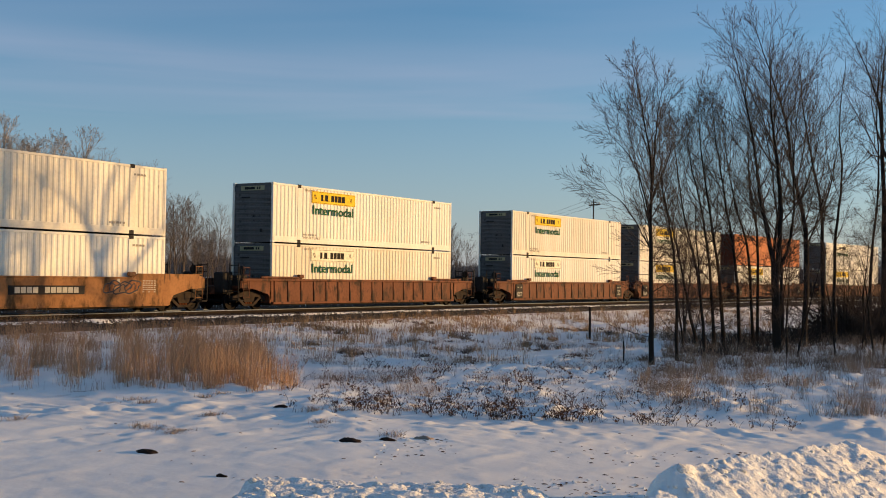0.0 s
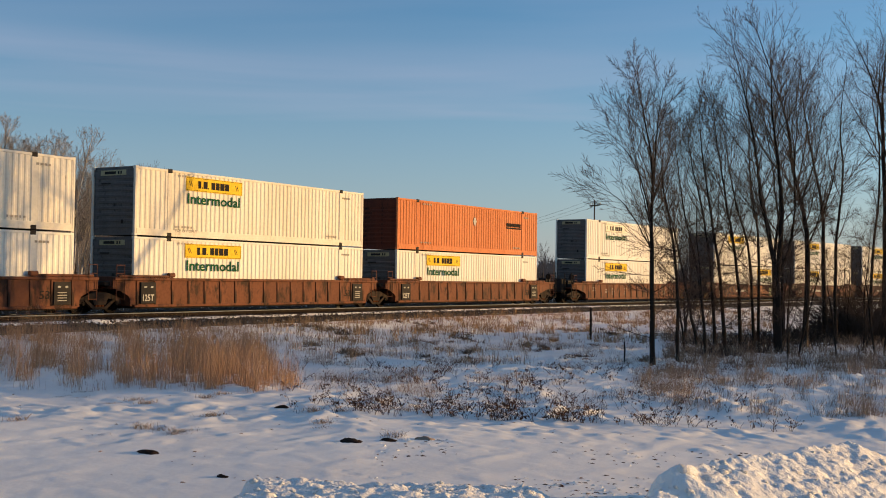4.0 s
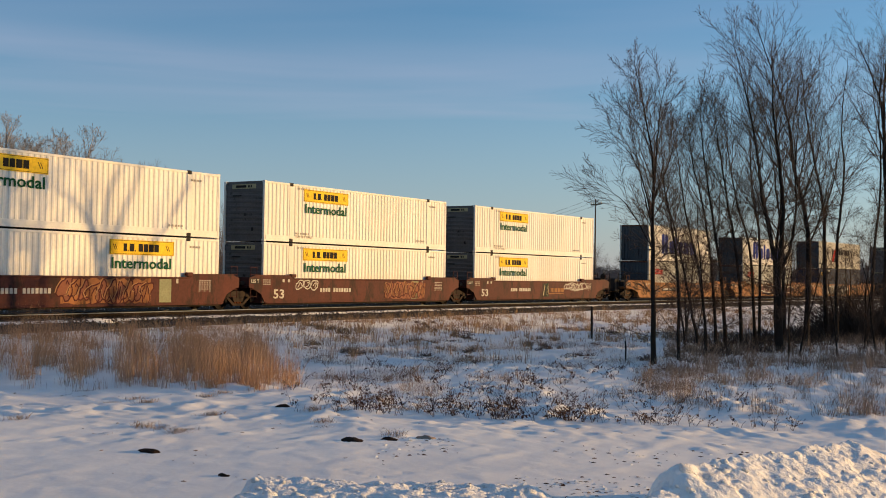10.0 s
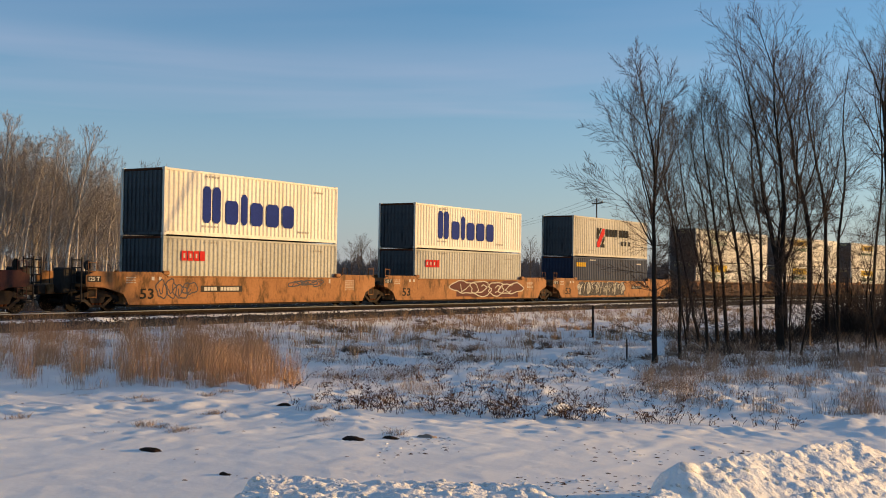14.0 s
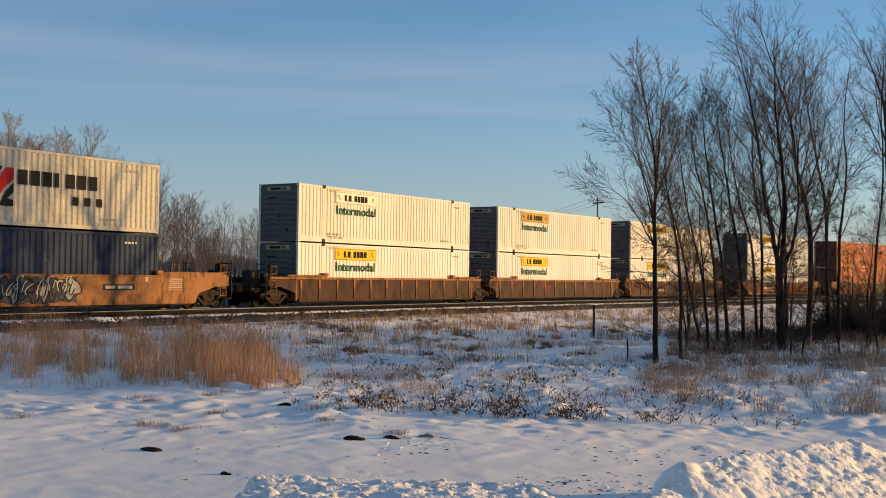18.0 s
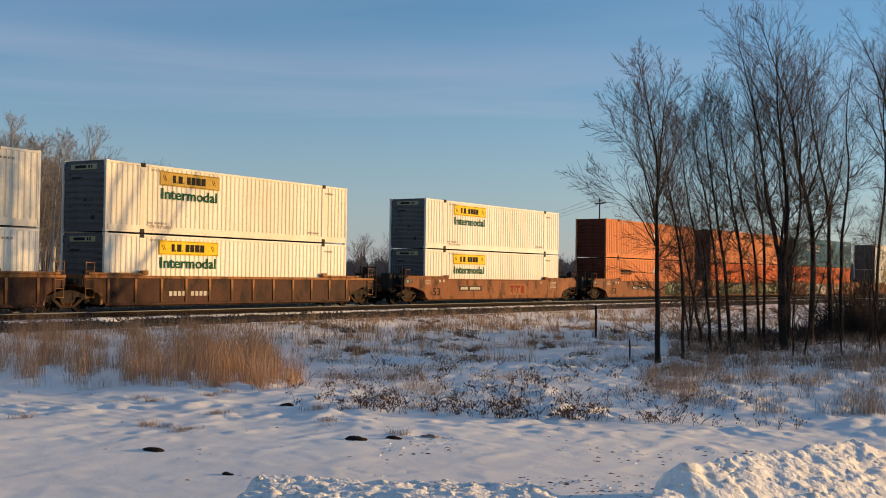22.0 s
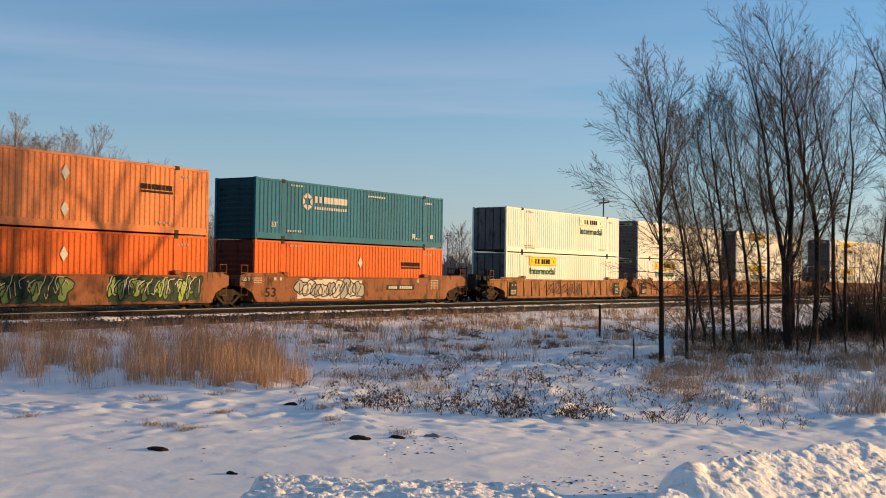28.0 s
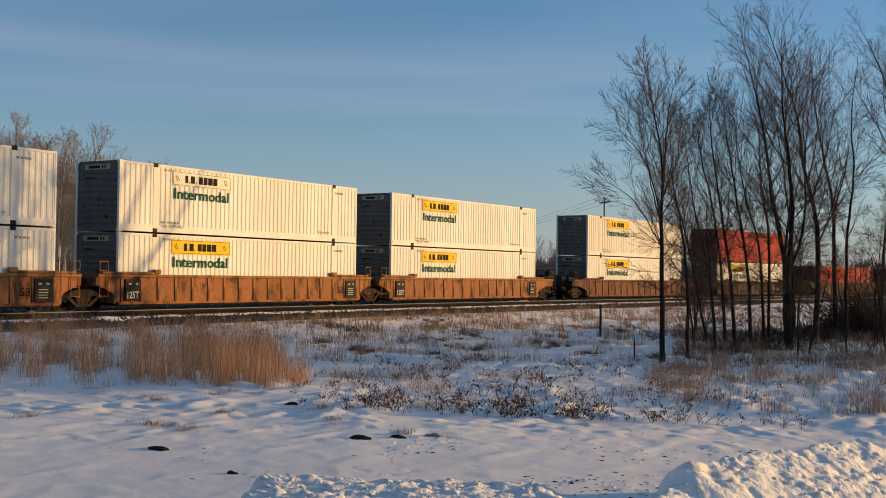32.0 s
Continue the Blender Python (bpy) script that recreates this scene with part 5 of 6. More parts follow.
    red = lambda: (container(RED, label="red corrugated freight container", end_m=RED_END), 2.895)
    well(518.8, "ribbed", WELL_DARK, WELL_DARK, *single, "dark brown ribbed container well car", low=jb(), high=red())
    well(542.2, "ribbed", WELL_DARK, WELL_DARK, *single, "dark brown ribbed container well car", low=red())
    well(565.5, "ribbed", WELL_DARK, WELL_DARK, *single, "dark brown ribbed container well car", low=red())


consist()


# ---- trees ----
def place(u, depth):
    """A spot on the ground, u to the side and depth ahead of the camera's standpoint."""
    c, s = math.cos(YAW), math.sin(YAW)
    return depth * s + u * c, depth * c - u * s


def grow(out, rng, p, d, length, r, level, spec):
    """One branch and all that it bears. out: a Build for wood and one for twigs."""
    seg = spec["seg"][level]
    pts, rad = [tuple(p)], [r]
    p, d = Vector(p), Vector(d).normalized()
    end = r * spec["taper"][level]
    step = length / seg
    wig = spec["wiggle"][level]
    for k in range(seg):
        d = (d + Vector((rng.gauss(0, wig), rng.gauss(0, wig), rng.gauss(0, wig) + spec["lift"][level])) + spec["wind"] * (level > 0)).normalized()
        p = p + d * step
        pts.append(tuple(p))
        rad.append(r + (end - r) * (k + 1) / seg)
    sides = (9, 6, 4, 3, 3)[level]
    out[0 if level < 1 else 1].tube(pts, rad, sides, cap=level < 2)
    if level + 1 >= len(spec["seg"]):
        return
    n = max(1, round(spec["count"][level] * rng.uniform(0.8, 1.2)))
    turn = rng.uniform(0, 6.28)
    for i in range(n):
        f = spec["from"][level] + (1 - spec["from"][level]) * (i + rng.random()) / n
        q = min(f, 0.985) * seg
        k = int(q)
        a, b = Vector(pts[k]), Vector(pts[k + 1])
        at = a.lerp(b, q - k)
        axis = (b - a).normalized()
        turn += 2.4 + rng.uniform(-0.5, 0.5)
        o = axis.orthogonal().normalized()
        o = (Matrix.Rotation(turn, 3, axis) @ o)
        ang = radians(rng.uniform(*spec["angle"][level]))
        nd = axis * math.cos(ang) + o * math.sin(ang)
        rr = (rad[k] + (rad[k + 1] - rad[k]) * (q - k))
        nl = length * (spec["ratio"][level] * (1 - f) + spec["stub"][level]) * rng.uniform(0.65, 1.15)
        if level == 0 and f < spec.get("weak", 0.38):
            nl *= rng.uniform(0.25, 0.8)
        grow(out, rng, at, nd, nl, max(spec["thin"], rr * (0.3 + 0.36 * rng.random()) * (0.55 if level == 0 and f < spec.get("weak", 0.38) else 1.0)), level + 1, spec)


NEAR_TREE = dict(seg=(13, 8, 5, 3, 2), taper=(0.06, 0.08, 0.12, 0.3, 0.6), wiggle=(0.04, 0.06, 0.05, 0.04, 0.03), lift=(0.02, 0.045, 0.03, 0.015, 0.01),
                 count=(20, 11, 8, 3), angle=((22, 46), (22, 48), (22, 50), (20, 46)), ratio=(0.78, 0.62, 0.45, 0.4), stub=(0.10, 0.14, 0.2, 0.3), thin=0.0034, wind=Vector((0, 0, 0)))
NEAR_TREE["from"] = (0.2, 0.14, 0.1, 0.1)


def tree(name, x, y, height, radius, lean=(0, 0), seed=1, spec=NEAR_TREE, bark=BARK_DARK, twig=BARK_TWIG, label="", stems=1, group="bare trees of the grove", z=None, spread_out=0.12, base=0.22):
    rng = random.Random(seed)
    wood, twigs = Build(), Build()
    for k in range(stems):
        a = 6.28 * k / max(1, stems) + rng.uniform(-0.4, 0.4)
        off = 0.0 if stems == 1 else base
        d = (lean[0] + (spread_out * math.cos(a) if stems > 1 else 0), lean[1] + (spread_out * math.sin(a) if stems > 1 else 0), 1.0)
        grow((wood, twigs), rng, (off * math.cos(a), off * math.sin(a), -0.15), d, (0.88 if height < 10 else 0.98) * height * (1 if k == 0 else rng.uniform(0.75, 1.0)), radius * (1 if k == 0 else rng.uniform(0.6, 0.95)), 0, spec)
    top = thing(name, label, "tree", group, at=pose(x, y, ground_z(x, y) if z is None else z))
    part("trunk", raw_mesh("trunk", wood.v, wood.f, bark, True), None, top)
    part("crown", raw_mesh("crown", twigs.v, twigs.f, twig, True), None, top)
    return top


SIDE = Vector((math.cos(YAW), -math.sin(YAW), 0.0))
AHEAD = Vector((math.sin(YAW), math.cos(YAW), 0.0))


def stem_tree(x, y, stems, seed, label, density=1.0, bark=BARK_DARK, rise=1.0, spread=1.0, axis=None):
    """A tree whose leading stems are given as (radius at foot, ((side, height), ...)); boughs and twigs grow from them."""
    rng = random.Random(seed)
    sideways = SIDE if axis is None else Vector(axis)
    wood, twigs = Build(), Build()
    top_z = rise * max(pts[-1][1] for _, pts in stems)
    for r0, pts in stems:
        w0, w1 = rng.uniform(-0.07, 0.07), rng.uniform(-0.07, 0.07)
        base_h = pts[0][1]
        knots = [Vector((0, 0, h * rise)) + sideways * s + AHEAD * (w0 * (h - base_h) + w1 * (h - base_h) ** 2 / 9 if base_h > 0 else w1 * h * h / 12) for s, h in pts]
        # smooth curve through the knots
        line = []
        for k in range(len(knots) - 1):
            p0, p1, p2, p3 = knots[max(0, k - 1)], knots[k], knots[k + 1], knots[min(len(knots) - 1, k + 2)]
            for q in range(5):
                t = q / 5
                line.append(0.5 * (2 * p1 + (p2 - p0) * t + (2 * p0 - 5 * p1 + 4 * p2 - p3) * t * t + (3 * p1 - p0 - 3 * p2 + p3) * t ** 3))
        line.append(knots[-1])
        line = [p + Vector((rng.gauss(0, 0.012), rng.gauss(0, 0.012), 0)) for p in line]
        length = sum((q - p).length for p, q in zip(line, line[1:]))
        n = len(line) - 1
        r0 *= 0.87
        rad = [max(0.006, r0 * (1 - 0.93 * (k / n) ** 0.85)) * (1.25 if k == 0 and base_h <= 0 else 1.0) for k in range(n + 1)]
        wood.tube([tuple(p) for p in line], rad, 9 if r0 > 0.06 else 7)
        count = round(length * (2.6 + 0.4 * (top_z > 9.8)) * density)
        turn = rng.uniform(0, 6.28)
        low = 0.12 if base_h <= 0 else 0.05
        for i in range(count):
            f = low + (0.99 - low) * ((i + rng.random()) / count) ** 0.72
            k = min(n - 1, int(f * n))
            at = line[k].lerp(line[k + 1], f * n - k)
            axis = (line[k + 1] - line[k]).normalized()
            turn += 2.4 + rng.uniform(-0.6, 0.6)
            o = Matrix.Rotation(turn, 3, axis) @ axis.orthogonal().normalized()
            ang = radians(rng.uniform(20, 52))
            # longest boughs in the middle of the crown
            bell = math.sin(math.pi * min(1.0, 0.06 + 0.8 * at.z / top_z)) ** 1.1
            ln = spread * (0.45 + 0.23 * top_z * bell) * rng.uniform(0.4, 1.2) * min(1.0, length / 5 + 0.3)
            if at.z < 0.3 * top_z:
                ln = rng.uniform(0.4, 1.7)
                ang = radians(rng.uniform(40, 85))
            grow((wood, twigs), rng, at, axis * math.cos(ang) + o * math.sin(ang), ln, max(0.006, min(rad[k] * 0.5, 0.011 + 0.007 * ln)), 2, BOUGH)
        # dead lower twigs, spreading and drooping
        for _ in range(18 if base_h <= 0 else 0):
            f = rng.uniform(0.1, 0.52)
            k = min(n - 1, int(f * n))
            t = rng.uniform(0, 6.28)
            way = Vector((math.cos(t), math.sin(t), rng.uniform(-0.15, 0.6))).normalized()
            ln = rng.uniform(0.5, 2.3)
            grow((wood, twigs), rng, line[k], way, ln, 0.007 + 0.004 * ln, 2, BOUGH)
    top = thing("bare_tree", label, "tree", "bare trees of the grove", at=pose(x, y, ground_z(x, y) - 0.08))
    part("trunk", raw_mesh("trunk", wood.v, wood.f, bark, True), None, top)
    part("crown", raw_mesh("crown", twigs.v, twigs.f, BARK_TWIG, True), None, top)
    return top


BOUGH = dict(seg=(0, 0, 6, 3, 2), taper=(0, 0, 0.2, 0.35, 0.6), wiggle=(0, 0, 0.06, 0.07, 0.07), lift=(0, 0, 0.06, 0.05, 0.02),
             count=(0, 0, 11, 3), angle=((0, 0), (0, 0), (18, 42), (20, 44)), ratio=(0, 0, 0.42, 0.5), stub=(0, 0, 0.17, 0.3), thin=0.0056, wind=Vector((0, 0, 0)))
BOUGH["from"] = (0, 0, 0.12, 0.1)


def grove():
    tall, young = "tall leafless tree with dark bark and fine twigs", "slender young leafless tree"
    sp = dict(NEAR_TREE)
    low = {**sp, "from": (0.16, 0.14, 0.12, 0.1)}
    stem_tree(34.3, 10.5, [(0.105, ((0, -0.1), (-0.05, 2.7), (-0.08, 4.3), (-0.05, 5.6), (-0.3, 7.2), (-0.7, 8.9))),
                           (0.05, ((-0.05, 5.1), (0.06, 6.4), (0.15, 7.4), (0.3, 8.2))), (0.04, ((-0.08, 4.3), (-0.6, 5.9), (-1.4, 6.8))),
                           (0.03, ((-0.06, 3.4), (-0.9, 4.7), (-1.8, 5.3))), (0.035, ((-0.06, 4.8), (0.4, 5.9), (0.6, 6.6))), (0.03, ((-0.08, 4.0), (-0.4, 5.2), (-0.7, 6.4), (-0.9, 7.4)))], 11, tall, 1.4, rise=1.06, spread=0.76)
    stem_tree(36.0, 10.2, [(0.075, ((0, -0.1), (-0.05, 2.8), (-0.28, 4.5), (-0.5, 5.6), (-0.6, 7.4)))], 12, young)
    clump = young + " in a tight clump"
    for k, (x, y, r, pts) in enumerate(((44.2, 11.7, 0.085, ((0, -0.1), (-0.35, 1.6), (-0.85, 4.0), (-1.3, 5.8), (-1.75, 7.4))), (44.5, 11.5, 0.075, ((0, -0.1), (-0.3, 2.8), (-0.85, 5.2), (-1.15, 7.4), (-1.3, 8.6))),
                                        (44.8, 11.2, 0.09, ((0, -0.1), (-0.2, 2.8), (-0.5, 5.0), (-1.0, 7.2), (-1.25, 8.5))), (45.1, 10.9, 0.1, ((0, -0.1), (-0.2, 2.8), (-0.65, 5.9), (-0.9, 8.0), (-1.0, 9.7))),
                                        (45.6, 10.4, 0.095, ((0, -0.1), (-0.15, 3.0), (-0.6, 6.0), (-0.9, 8.0), (-1.2, 10.2))), (46.5, 10.1, 0.08, ((0, -0.1), (-0.15, 3.5), (-0.7, 5.8), (-1.0, 7.5), (-1.15, 9.2))),
                                        (48.3, 10.3, 0.085, ((0, -0.1), (-0.05, 4.2), (-0.3, 6.0), (-0.5, 8.0), (-0.45, 9.6))))):
        stem_tree(x, y, [(r, pts)], 20 + k, clump, 1.15)
    stem_tree(43.9, 8.6, [(0.19, ((0, -0.1), (-0.06, 1.4), (-0.07, 2.7), (0.03, 5.1), (-0.16, 7.1), (-0.4, 8.6), (-0.5, 10.6))), (0.12, ((-0.07, 2.3), (-0.4, 4.2), (-0.75, 5.7), (-1.0, 7.5), (-1.4, 9.3), (-1.95, 11.2))),
                          (0.09, ((-0.07, 2.7), (0.4, 4.0), (0.58, 5.2), (0.6, 7.5), (0.9, 9.6)))], 31, "tall leafless tree with a thick forked trunk", 1.15, rise=1.03)
    stem_tree(47.5, 8.3, [(0.15, ((0, -0.1), (0.08, 3.5), (-0.08, 5.3), (-0.55, 7.2), (-0.85, 9.1), (-1.45, 10.8), (-2.2, 12.8))), (0.06, ((-0.2, 5.8), (0.35, 7.6), (0.6, 9.5))), (0.05, ((0.06, 4.0), (0.6, 5.5), (1.0, 7.4)))], 32, tall, 1.0, rise=1.0)
    stem_tree(51.9, 8.2, [(0.13, ((0, -0.1), (-0.1, 3.4), (-0.15, 5.8), (-0.6, 8.2), (-0.95, 10.4), (-1.1, 12.5))), (0.06, ((-0.14, 5.6), (0.35, 7.2), (0.7, 9.4)))], 33, tall, 0.5, rise=1.0)
    stem_tree(52.6, 5.9, [(0.16, ((0, -0.1), (0.05, 4.8), (-0.1, 9.2), (-0.4, 10.5), (-1.2, 12.4))), (0.08, ((0.04, 6.8), (-0.1, 10.2), (0.15, 13.0))), (0.06, ((0.04, 5.0), (0.7, 7.4), (1.1, 10.0)))], 34, tall, 0.3, rise=1.06)
    stem_tree(53.2, 4.9, [(0.16, ((0, -0.1), (-0.1, 4.5), (-0.3, 8.0), (0.1, 11.0), (0.2, 14.0))), (0.07, ((-0.2, 5.5), (-0.9, 8.5), (-1.2, 11.5)))], 35, tall, 0.2)
    for k, (x, y, r, pts) in enumerate(((46.8, 9.3, 0.1, ((0, -0.1), (-0.1, 3.5), (0.1, 6.0), (-0.2, 8.5), (-0.1, 11.0))), (49.6, 9.7, 0.09, ((0, -0.1), (0.1, 3.5), (-0.2, 6.0), (-0.6, 8.6), (-1.2, 11.2))),
                                        (50.6, 7.6, 0.1, ((0, -0.1), (0.0, 4.0), (0.3, 7.0), (0.2, 9.4), (0.5, 12.2))),
                                        (51.2, 6.3, 0.09, ((0, -0.1), (0.1, 3.8), (0.4, 7.2), (0.3, 10.4), (0.7, 12.6))))):
        stem_tree(x, y, [(r, pts)], 90 + k, tall, 0.3)
    rng = random.Random(77)
    for k in range(20):
        s, dep = rng.uniform(0.5, 1.06), rng.uniform(38, 56)
        x, y = place(s * dep * 0.3857, dep)
        h = rng.uniform(3.0, 7.0)
        tree("sapling", x, y, h, 0.012 + 0.006 * h, (rng.gauss(0, 0.08), rng.gauss(0, 0.08)), 300 + k, {**low, "count": (12, 7, 5, 2), "from": (0.08, 0.1, 0.1, 0.1)}, label="thin leafless sapling in the grove", group="saplings of the grove")
    # dense trees out of view, added to shade the grove's lower trunks
    for k in range(9):
        x, y = 46 + 9 * rng.random(), -3 - 11 * rng.random()
        tree("bare_tree", x, y, rng.uniform(7, 9.5), 0.15, (0, 0), 330 + k, {**low, "count": (15, 8, 6, 1), "from": (0.05, 0.1, 0.1, 0.1), "thin": 0.012}, label="unseen dense leafless tree shading the grove")
    # unseen too: kept low to shade the grove floor but not the train
    for k in range(9):
        x, y = 56 + 19 * rng.random(), -3 - 11 * rng.random()
        tree("bare_tree", x, y, rng.uniform(3.6, 5.2), 0.1, (0, 0), 360 + k, {**low, "count": (18, 9, 5, 1), "from": (0.03, 0.1, 0.1, 0.1), "thin": 0.012}, label="unseen low dense leafless tree shading the grove floor")
    tree("bare_tree", 50.0, 1.0, 13.0, 0.16, (0, 0), 42, {**sp, "count": (12, 7, 5, 2)}, label=tall)
    # a broad tree whose limbs throw their shadows on the passing train
    stem_tree(57.9, 4.86, [(0.27, ((0, -0.1), (0.05, 3.0), (-0.05, 5.2), (0.0, 6.4), (-0.08, 9.75), (0.32, 11.4), (0.5, 13.4))), (0.15, ((-0.05, 6.4), (-0.3, 8.5), (-0.63, 11.5), (-0.7, 13.7))),
                           (0.16, ((0.05, 7.0), (0.32, 8.0), (1.0, 9.6), (1.87, 11.6), (2.4, 13.4))), (0.14, ((0.03, 5.7), (1.49, 7.2), (2.76, 8.9), (3.75, 10.7), (4.3, 12.4))),
                           (0.13, ((-0.05, 7.4), (-0.63, 9.2), (-1.5, 10.2), (-2.5, 11.0), (-3.2, 12.1)))], 43, "broad leafless tree with spreading limbs", 0.22, axis=(0.766, 0.643, 0))


grove()

FAR_TREE = dict(seg=(9, 5, 3, 2), taper=(0.12, 0.2, 0.35, 0.6), wiggle=(0.05, 0.09, 0.11, 0.12), lift=(0.03, 0.10, 0.09, 0.07),
                count=(20, 8, 6), angle=((24, 52), (22, 50), (20, 46)), ratio=(0.5, 0.5, 0.5), stub=(0.10, 0.16, 0.3), thin=0.011, wind=Vector((0, 0, 0)))
FAR_TREE["from"] = (0.25, 0.15, 0.1)


def woods():
    kinds = [tree("aspen", 0, 0, 12.5 + 0.6 * k, 0.13 + 0.015 * k, (0.05 * (k - 2), 0.03), 60 + k, FAR_TREE, BARK_PALE, TWIG_PALE,
                  "leafless aspen with pale bark behind the railway", group="bare aspens behind the railway", z=GROUND) for k in range(5)]
    simple = {**FAR_TREE, "seg": (6, 3, 2), "count": (16, 10), "thin": 0.02, "ratio": (0.6, 0.55), "stub": (0.14, 0.2)}
    plain = [tree("aspen", 0, 0, 12.0 + 0.8 * k, 0.13, (0.05 * (k - 1), 0.03), 80 + k, simple, POLE_WOOD, TWIG_FAR,
                  "leafless aspen in the woods beyond the railway", group="bare aspens behind the railway", z=GROUND) for k in range(4)]
    rng = random.Random(9)
    spots = []
    # a stand close behind the track, tallest at its near end
    for k in range(60):
        f = (k + rng.random()) / 60
        ang, far = YAW - 0.42 + 0.152 * f, 90 + 17 * rng.random()
        h = 13.5 - 4.2 * max(0.0, f - 0.35) - (3.0 if 0.7 < f < 0.79 else 0.0) - (2.4 if f > 0.93 else 0.0)
        spots.append((far * math.sin(ang), far * math.cos(ang), h / 13.6 * rng.uniform(0.92, 1.03)))
    for k in range(60):
        u = rng.random()
        spots.append((84 + 62 * u + rng.uniform(-6, 6), 84 + 34 * u + rng.uniform(0, 22), rng.uniform(0.85, 1.1)))
    for k in range(60):
        u = rng.random()
        spots.append((165 + 130 * u, 128 + 70 * u + rng.uniform(0, 40), rng.uniform(0.85, 1.1)))
    # low trees closer behind the track
    for k in range(105):
        x = rng.uniform(72, 230)
        spots.append((x, rail_line(x)[0] + rng.uniform(18, 75), rng.uniform(0.34, 0.58)))
    for i, (x, y, s) in enumerate(spots):
        m = pose(x, y, GROUND, 0, 0, rng.uniform(0, 360)) @ Matrix.Scale(s, 4)
        if i < 5:
            kinds[i].matrix_basis = m
        elif i < 60:
            copy_thing(kinds[i % 5], m)
        elif i < 64:
            plain[i - 60].matrix_basis = m
        else:
            copy_thing(plain[i % 4], m)
    # far tree line along the horizon, one uncountable mass of stems and twigs
    v, f = [], []
    for _ in range(3600):
        a = radians(rng.uniform(18, 96))
        d = rng.uniform(330, 620)
        x, y = d * math.sin(a), d * math.cos(a)
        if y < 18 and x < 380:
            continue
        h = rng.uniform(6, 12) * (0.8 + 0.35 * noise.noise(Vector((a * 14, 0, 3))))
        px, py = math.cos(a), -math.sin(a)
        w = rng.uniform(0.06, 0.14)
        for q in range(24):
            # boughs fan out from the upper trunk and end on a rounded crown
            fan = rng.uniform(-1.25, 1.25) if q else 0.0
            t0 = rng.uniform(0.2, 0.6) if q else 0.0
            sx, hh = h * 0.27 * math.sin(fan) * rng.uniform(0.5, 1.0), h * (0.62 + 0.38 * math.cos(fan) * rng.uniform(0.6, 1.0))
            n = len(v)
            v += [(x - px * w, y - py * w, GROUND + h * t0), (x + px * w, y + py * w, GROUND + h * t0), (x + px * (sx + w * 0.6), y + py * (sx + w * 0.6), GROUND + hh), (x + px * (sx - w * 0.6), y + py * (sx - w * 0.6), GROUND + hh)]
            f.append((n, n + 1, n + 2, n + 3))
    # undergrowth that fills the land just behind the railway
    b = Build()
    for _ in range(7500):
        x = rng.uniform(15, 260)
        y = rail_line(x)[0] + 7 + 30 * rng.random() ** 1.5
        p, h = Vector((x, y, GROUND - 0.05)), rng.uniform(0.5, 1.6) * (0.6 + 0.6 * max(0, noise.noise(Vector((x * 0.12, y * 0.12, 6))) + 0.5))
        pts = [tuple(p)]
        dd = Vector((rng.gauss(0, 0.3), rng.gauss(0, 0.3), 1))
        for _ in range(3):
            dd = (dd + Vector((rng.gauss(0, 0.25), rng.gauss(0, 0.25), 0.1))).normalized()
            p = p + dd * h / 3
            pts.append(tuple(p))
        b.tube(pts, [0.03, 0.025, 0.018, 0.008], 3, False)
        for _ in range(4):
            q = Vector(pts[rng.randint(1, 2)])
            e = q + Vector((rng.gauss(0, 0.45), rng.gauss(0, 0.45), rng.uniform(0.2, 0.8))) * h * 0.4
            b.tube([tuple(q), tuple(e)], [0.016, 0.007], 3, False)
    tagged(new("undergrowth", raw_mesh("undergrowth", b.v, b.f, UNDER)), "tangled brown undergrowth behind the railway", "undergrowth", kind="stuff")
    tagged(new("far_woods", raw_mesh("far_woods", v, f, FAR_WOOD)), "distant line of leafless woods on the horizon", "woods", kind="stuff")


woods()


# ---- grass, weeds and stones ----
def blades(name, spots, material, label, category):
    """Thin bent blades from (x, y, height, width, lean)."""
    v, f = [], []
    rng = random.Random(len(spots))
    for x, y, h, w, lean in spots:
        a = rng.uniform(0, 6.28)
        z = ground_z(x, y) - 0.03
        dx, dy = math.cos(a) * w / 2, math.sin(a) * w / 2
        b = rng.uniform(0, 6.28)
        lx, ly = lean * h * math.cos(b), lean * h * math.sin(b)
        n = len(v)
        v += [(x - dx, y - dy, z), (x + dx, y + dy, z), (x + lx * 0.35 - dx * 0.8, y + ly * 0.35 - dy * 0.8, z + h * 0.55), (x + lx * 0.35 + dx * 0.8, y + ly * 0.35 + dy * 0.8, z + h * 0.55), (x + lx, y + ly, z + h)]
        f += [(n, n + 1, n + 3, n + 2), (n + 2, n + 3, n + 4)]
    return tagged(new(name, raw_mesh(name, v, f, material)), label, category, kind="stuff")


def tufted(rng, n, area, clump, h0, h1, w, lean, keep=None):
    """n blades in tufts inside area = (u0, u1, depth0, depth1), in parts of the picture's half width."""
    out = []
    while len(out) < n:
        depth = rng.uniform(area[2], area[3])
        u = rng.uniform(area[0], area[1]) * depth * 0.3857
        if keep and rng.random() > keep(u / (depth * 0.3857), depth):
            continue
        x, y = place(u, depth)
        h = rng.uniform(h0, h1)
        for _ in range(rng.randint(clump // 2, clump)):
            q = rng.gauss(0, 0.10), rng.gauss(0, 0.10)
            if abs(y + q[1] - rail_line(x)[0]) < 4.4:
                continue
            out.append((x + q[0], y + q[1], h * rng.uniform(0.55, 1.1), w * rng.uniform(0.6, 1.3), rng.uniform(0.03, lean)))
    return out


